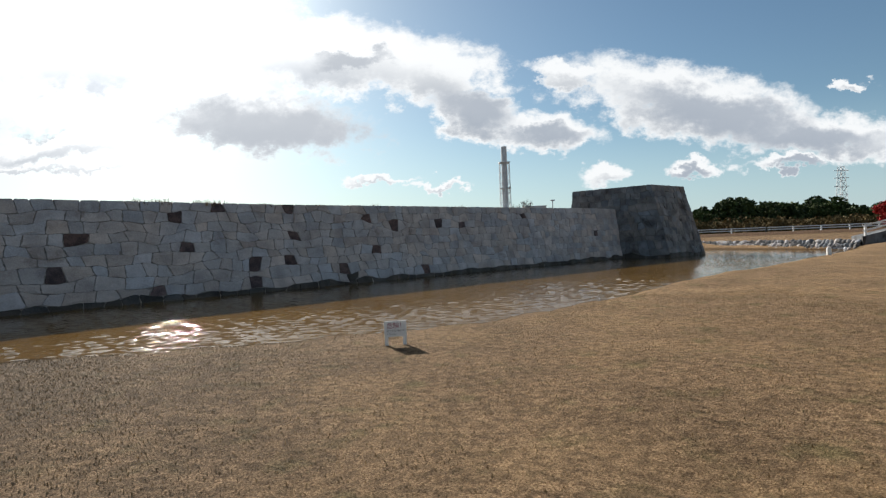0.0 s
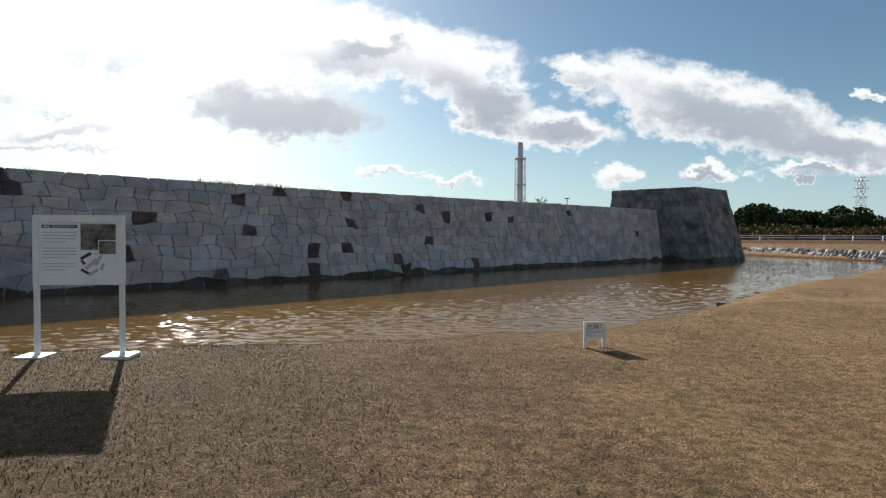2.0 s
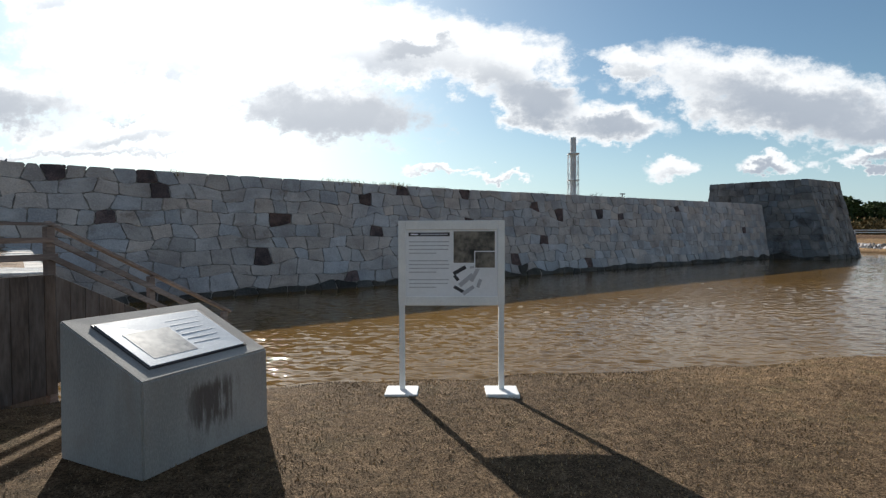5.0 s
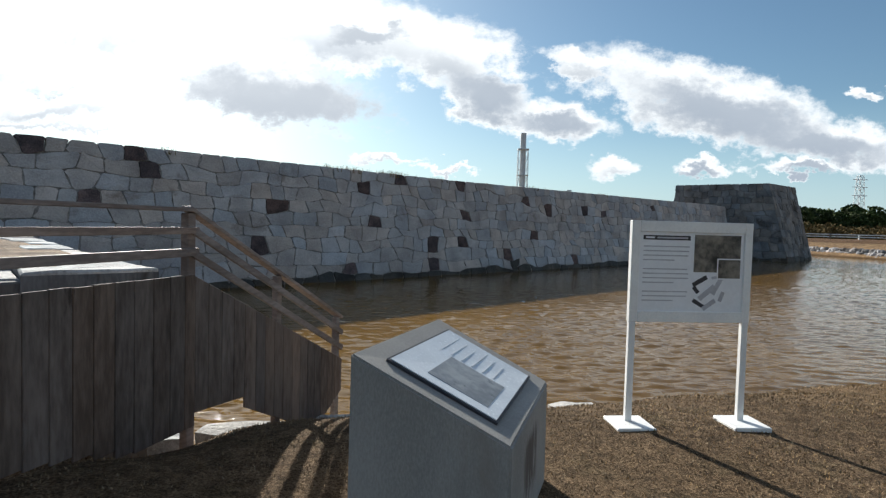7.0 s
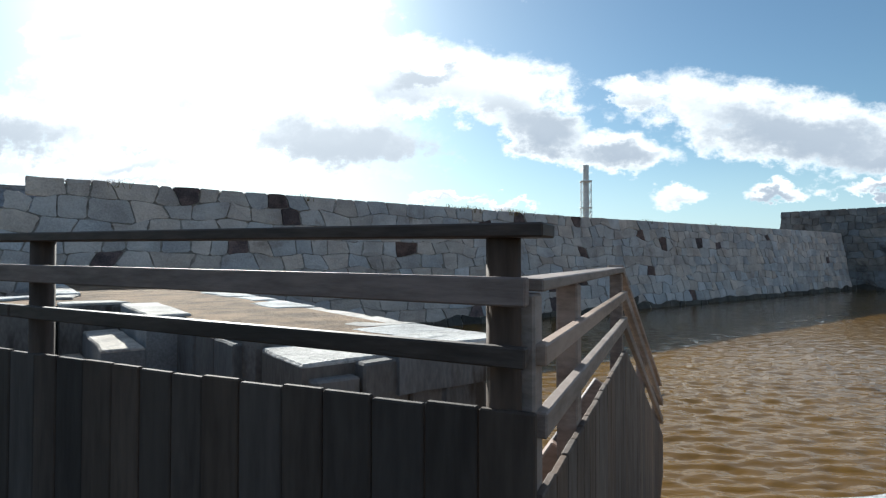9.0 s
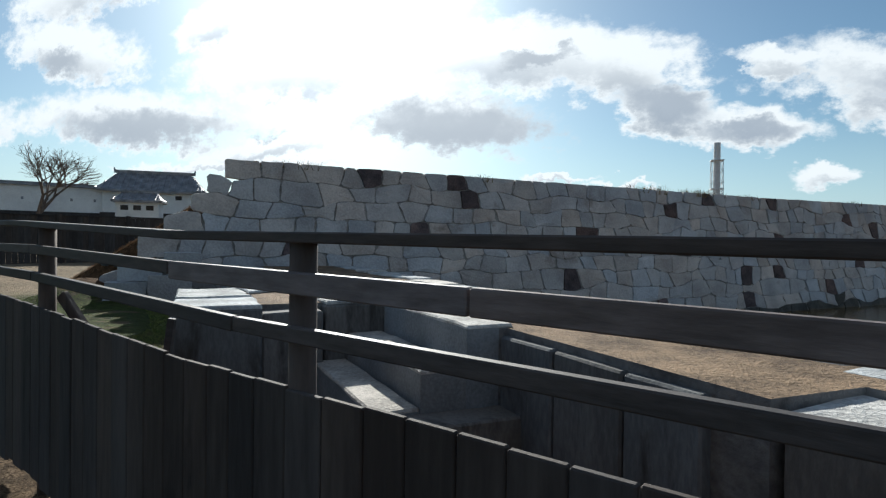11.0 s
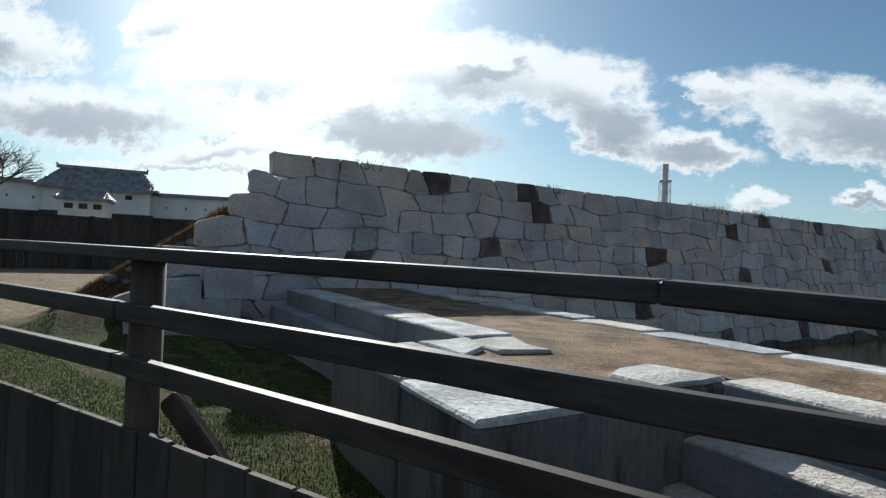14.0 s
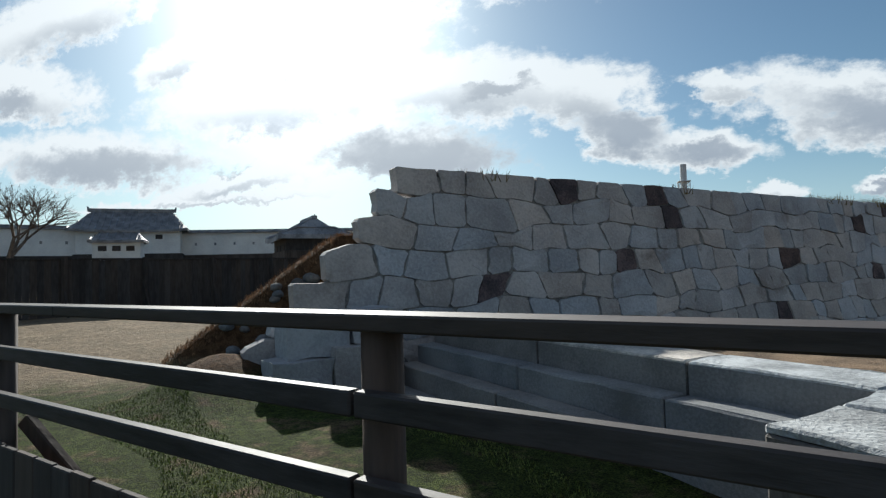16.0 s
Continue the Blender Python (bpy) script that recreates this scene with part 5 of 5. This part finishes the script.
pylon = thing("power_pylon", (425, 600, 0), "grey lattice power pylon beyond the wood", "pylon")
part("lattice", lattice(bmesh.new(), 5, 2.2, 67, 9, 0.24), M_STEEL, pylon)
for z in (46, 55, 63):
    b = bmesh.new()
    tube(b, (-8, 0, z), (8, 0, z), 0.35, 0.35, 4)
    part("cross_arm", b, M_STEEL, pylon)

chimney = thing("power_station_chimney", (51.0, 476, 0), "tall grey chimney inside a lattice frame", "chimney")
bm = bmesh.new()
tube(bm, (0, 0, 0), (0, 0, 82), 2.9, 2.4, 20)
part("flue", bm, M_STEEL, chimney)
part("lattice", lattice(bmesh.new(), 4.6, 4.0, 68, 8, 0.22), M_STEEL, chimney)
for z in (24, 46, 68):
    part("platform", box((-4.6, -4.6, z), (4.6, 4.6, z + 0.6)), M_STEEL, chimney)
for x, w, h, d in ((41, 8, 27, 470), (75, 9, 29, 475)):
    b = thing("works_building", (x, d, 0), "grey flat-roofed works building", "building", "power station")
    part("wall", box((-w, -8, 0), (w, 8, h)), M_PLASTER, b)
    part("roof", box((-w - 0.4, -8.4, h), (w + 0.4, 8.4, h + 0.8)), M_STEEL, b)
mast = thing("lamp_mast", (90, 470, 0), "thin grey steel lamp mast", "mast")
b = bmesh.new()
tube(b, (0, 0, 0), (0, 0, 34), 0.5, 0.4, 6)
part("pole", b, M_STEEL, mast)
part("head", box((-2, -0.5, 33.6), (2, 0.5, 34.6)), M_STEEL, mast)


# ---- bare trees ----
def bare_tree(seed, h, spread, r, deep=5):
    rng = random.Random(seed)
    bm = bmesh.new()

    def grow(p, d, length, rad, level):
        q = p + d * length
        tube(bm, p, q, rad, rad * 0.7, 6 if level < 2 else 3)
        if level >= deep:
            return
        for _ in range(3 if level < 5 else 2):
            nd = (d + Vector((rng.gauss(0, 1), rng.gauss(0, 1), rng.gauss(0.1, 0.6))) * spread).normalized()
            nd.z = max(nd.z, 0.02)
            grow(q, nd, length * rng.uniform(0.62, 0.82), rad * 0.62, level + 1)
    grow(Vector((0, 0, -0.2)), Vector((0.05, 0, 1)), h * 0.24, r, 0)
    return bm


tree = thing("bare_tree", (-79.5, 50.5, 1.0), "leafless tree with a wide crown of fine twigs", "tree")
part("branch_crown", bare_tree(3, 15.5, 0.48, 0.36, 7), M_BARK, tree)
for i, (a, sc) in enumerate(((14.2, 0.95), (16.4, 0.9), (12.6, 0.85), (19.5, 0.85))):
    p = wall_xy(a, -2.4, 2.45)
    tree = thing("bare_shrub", tuple(p), "leafless shrub behind the stone wall", "shrub", "shrubs behind the wall")
    part("branch_crown", bare_tree(10 + i, 2.7 * sc, 0.6, 0.03), M_BARK, tree)
p = Vector((60, 440, 0))
tree = thing("bare_tree", tuple(p), "leafless tree beside the chimney", "tree")
tree.matrix_world = pose(p.x, p.y, 0, 0, 0, 0) @ Matrix.Diagonal((0.9, 0.9, 1.0, 1))
part("branch_crown", bare_tree(5, 44, 0.4, 0.8), M_BARK, tree)


# ---- dark board fence across the yard ----
yard = thing("board_fence", (-38, 28, 0.4), "tall dark plank fence across the yard", "fence")
c0, c1 = Vector((-33.5, 35.5, 0)), Vector((-47.5, 12.0, 0))
e = (c1 - c0).normalized()
length = (c1 - c0).length
rng = random.Random(61)
plank_mesh = mesh_of("board", plank(2.45, 0.24, 0.03, 0), M_DARKWOOD)
turned = Matrix.Rotation(math.atan2(e.y, e.x), 4, "Z")
back = yard.matrix_world.inverted()
s = 0.0
while s < length:
    p = c0 + e * s
    ob = new("board", plank_mesh)
    ob.parent = yard
    ob.matrix_local = back @ Matrix.Translation((p.x, p.y, 0.42 + rng.uniform(0, 0.02))) @ turned
    s += 0.245
nrm = Vector((-e.y, e.x, 0))
if nrm.dot(Vector((-18, 5, 0)) - c0) < 0:
    nrm.negate()
s = 1.0
while s < length:
    p = c0 + e * s + nrm * 0.1
    b = box((-0.08, -0.08, 0), (0.08, 0.08, 2.6), Matrix.Translation((p.x, p.y, 0.4)))
    bmesh.ops.transform(b, matrix=back, verts=b.verts)
    part("post", b, M_DARKWOOD, yard)
    b = beam(p + Vector((0, 0, 1.6)), p + nrm * 0.9 + Vector((0, 0, 0.35)), 0.08, 0.1)
    bmesh.ops.transform(b, matrix=back, verts=b.verts)
    part("brace", b, M_DARKWOOD, yard)
    s += 3.1
b = beam(c0 + Vector((0, 0, 2.92)), c1 + Vector((0, 0, 2.92)), 0.16, 0.08)
bmesh.ops.transform(b, matrix=back, verts=b.verts)
part("cap_rail", b, M_DARKWOOD, yard)


# ---- castle buildings ----
def tiled_roof(bm, w, d, z0, z1, ridge, tiles=0.9):
    """A hipped and gabled roof with upswept eaves and tile ribs; w, d half sizes."""
    def height(x, y):
        ky = 1 - abs(y) / d
        kx = min(1.0, (w - abs(x)) / max(w - ridge, 0.01))
        k = max(0.0, min(ky, kx * 1.0 + (0.0 if abs(x) > ridge else 1.0)))
        lift = 0.09 * (z1 - z0) * (abs(x) / w) ** 4 * (1 - k)
        return z0 + (z1 - z0) * (k ** 1.18) + lift
    nx, ny = 24, 12
    grid = [[bm.verts.new((-w + 2 * w * i / nx, -d + 2 * d * j / ny, height(-w + 2 * w * i / nx, -d + 2 * d * j / ny))) for i in range(nx + 1)] for j in range(ny + 1)]
    for j in range(ny):
        for i in range(nx):
            bm.faces.new((grid[j][i], grid[j][i + 1], grid[j + 1][i + 1], grid[j + 1][i]))
    low = [[bm.verts.new((v.co.x, v.co.y, v.co.z - 0.35)) for v in row] for row in grid]
    for j in range(ny):
        for i in range(nx):
            bm.faces.new((low[j][i], low[j + 1][i], low[j + 1][i + 1], low[j][i + 1]))
    edge = [grid[0][i] for i in range(nx)] + [grid[j][nx] for j in range(ny)] + [grid[ny][i] for i in range(nx, 0, -1)] + [grid[j][0] for j in range(ny, 0, -1)]
    edl = [low[0][i] for i in range(nx)] + [low[j][nx] for j in range(ny)] + [low[ny][i] for i in range(nx, 0, -1)] + [low[j][0] for j in range(ny, 0, -1)]
    for i in range(len(edge)):
        bm.faces.new((edge[i], edl[i], edl[(i + 1) % len(edl)], edge[(i + 1) % len(edge)]))
    x = -w + 0.3
    ribs = []
    while x < w - 0.2:
        for sgn in (-1, 1):
            pts = [Vector((x, sgn * d * (1 - k / 4), height(x, sgn * d * (1 - k / 4)) + 0.05)) for k in range(5)]
            for p, q in zip(pts, pts[1:]):
                if (q - p).length > 0.02:
                    tube(bm, p, q, 0.09, 0.09, 4)
        x += tiles
    return bm


def yagura(at, turn, w, d, z_wall, z_eave, z_ridge, label, wall=None):
    g = 0.0
    h = thing("castle_turret", (at[0], at[1], g), label, "building", turn=turn)
    part("wall", box((-w * 0.86, -d * 0.78, 0.0), (w * 0.86, d * 0.78, z_eave + 0.2), None, 0.05), wall or M_PLASTER, h)
    part("base", box((-w * 0.9, -d * 0.82, 0.0), (w * 0.9, d * 0.82, z_wall), None, 0.05), M_DARKWOOD, h)
    roof = part("roof", tiled_roof(bmesh.new(), w, d, z_eave, z_ridge, w * 0.72), M_TILE, h, "grey tiled roof")
    part("ridge", box((-w * 0.74, -0.22, z_ridge - 0.1), (w * 0.74, 0.22, z_ridge + 0.054 * w), None, 0.02), M_TILE, roof)
    for sx in (-1, 1):
        bm = bmesh.new()
        tube(bm, (sx * w * 0.73, 0, z_ridge), (sx * w * 0.76, 0, z_ridge + 0.095 * w), 0.033 * w, 0.01 * w, 6)
        part("ridge_finial", bm, M_TILE, roof)
    for i in range(3):
        x = (-0.5 + i * 0.5) * w
        part("window", box((x - 0.5, -d * 0.78 - 0.05, z_eave - 1.4), (x + 0.5, -d * 0.78 + 0.1, z_eave - 0.7)), M_DARKWOOD, h)
    return h


yagura((-91.0, 79.0), 36, 8.4, 4.6, 6.2, 9.9, 13.2, "white castle turret with a dark tiled roof")
yagura((-81.5, 67.0), 36, 3.3, 2.4, 4.0, 7.4, 8.7, "low white gatehouse with a tiled roof")
yagura((-42.0, 47.7), -48, 3.05, 3.05, 4.0, 5.1, 6.65, "dark timber castle gate with a steep tiled roof", M_DARKWOOD)


def plaster_wall(p, q, z0, z1, label):
    p, q = Vector(p), Vector(q)
    w = thing("plaster_wall", tuple((p + q) / 2), label, "wall")
    back = w.matrix_world.inverted()
    for name, lo, hi, th, mat in (("wall", z0, z1, 0.5, M_PLASTER), ("base", 0.0, z0, 0.7, M_DARKWOOD), ("coping", z1, z1 + 0.25, 1.5, M_TILE), ("ridge", z1 + 0.25, z1 + 0.6, 0.6, M_TILE)):
        b = beam(p + Vector((0, 0, (lo + hi) / 2)), q + Vector((0, 0, (lo + hi) / 2)), th, hi - lo, 0.02)
        bmesh.ops.transform(b, matrix=back, verts=b.verts)
        part(name, b, mat, w)
    n = int((q - p).length / 3.0)
    d = (q - p).normalized()
    side = Vector((d.y, -d.x, 0))
    if side.dot(Vector((-15, 5, 0)) - p) < 0:
        side.negate()
    for i in range(1, n):
        c = p.lerp(q, i / n) + side * 0.26 + Vector((0, 0, (z0 + z1) / 2))
        b = box((-0.16, -0.05, -0.22), (0.16, 0.05, 0.22), Matrix.Translation(c) @ Matrix.Rotation(math.atan2(d.y, d.x), 4, "Z"))
        bmesh.ops.transform(b, matrix=back, verts=b.verts)
        part("loophole", b, M_TILE, w)


plaster_wall((-86, 83, 0), (-58, 96, 0), 6.0, 9.6, "long white plaster castle wall with a tiled coping")
plaster_wall((-94, 74, 0), (-120, 42, 0), 6.0, 10.0, "white plaster castle wall with a tiled coping")


# ---- stones of the great wall, the nearest first ----
lay_stones(outlines, on_wall, great_wall, M_STONE, 300, lambda pts: abs(pts[0][0] - 6.0), 2000)
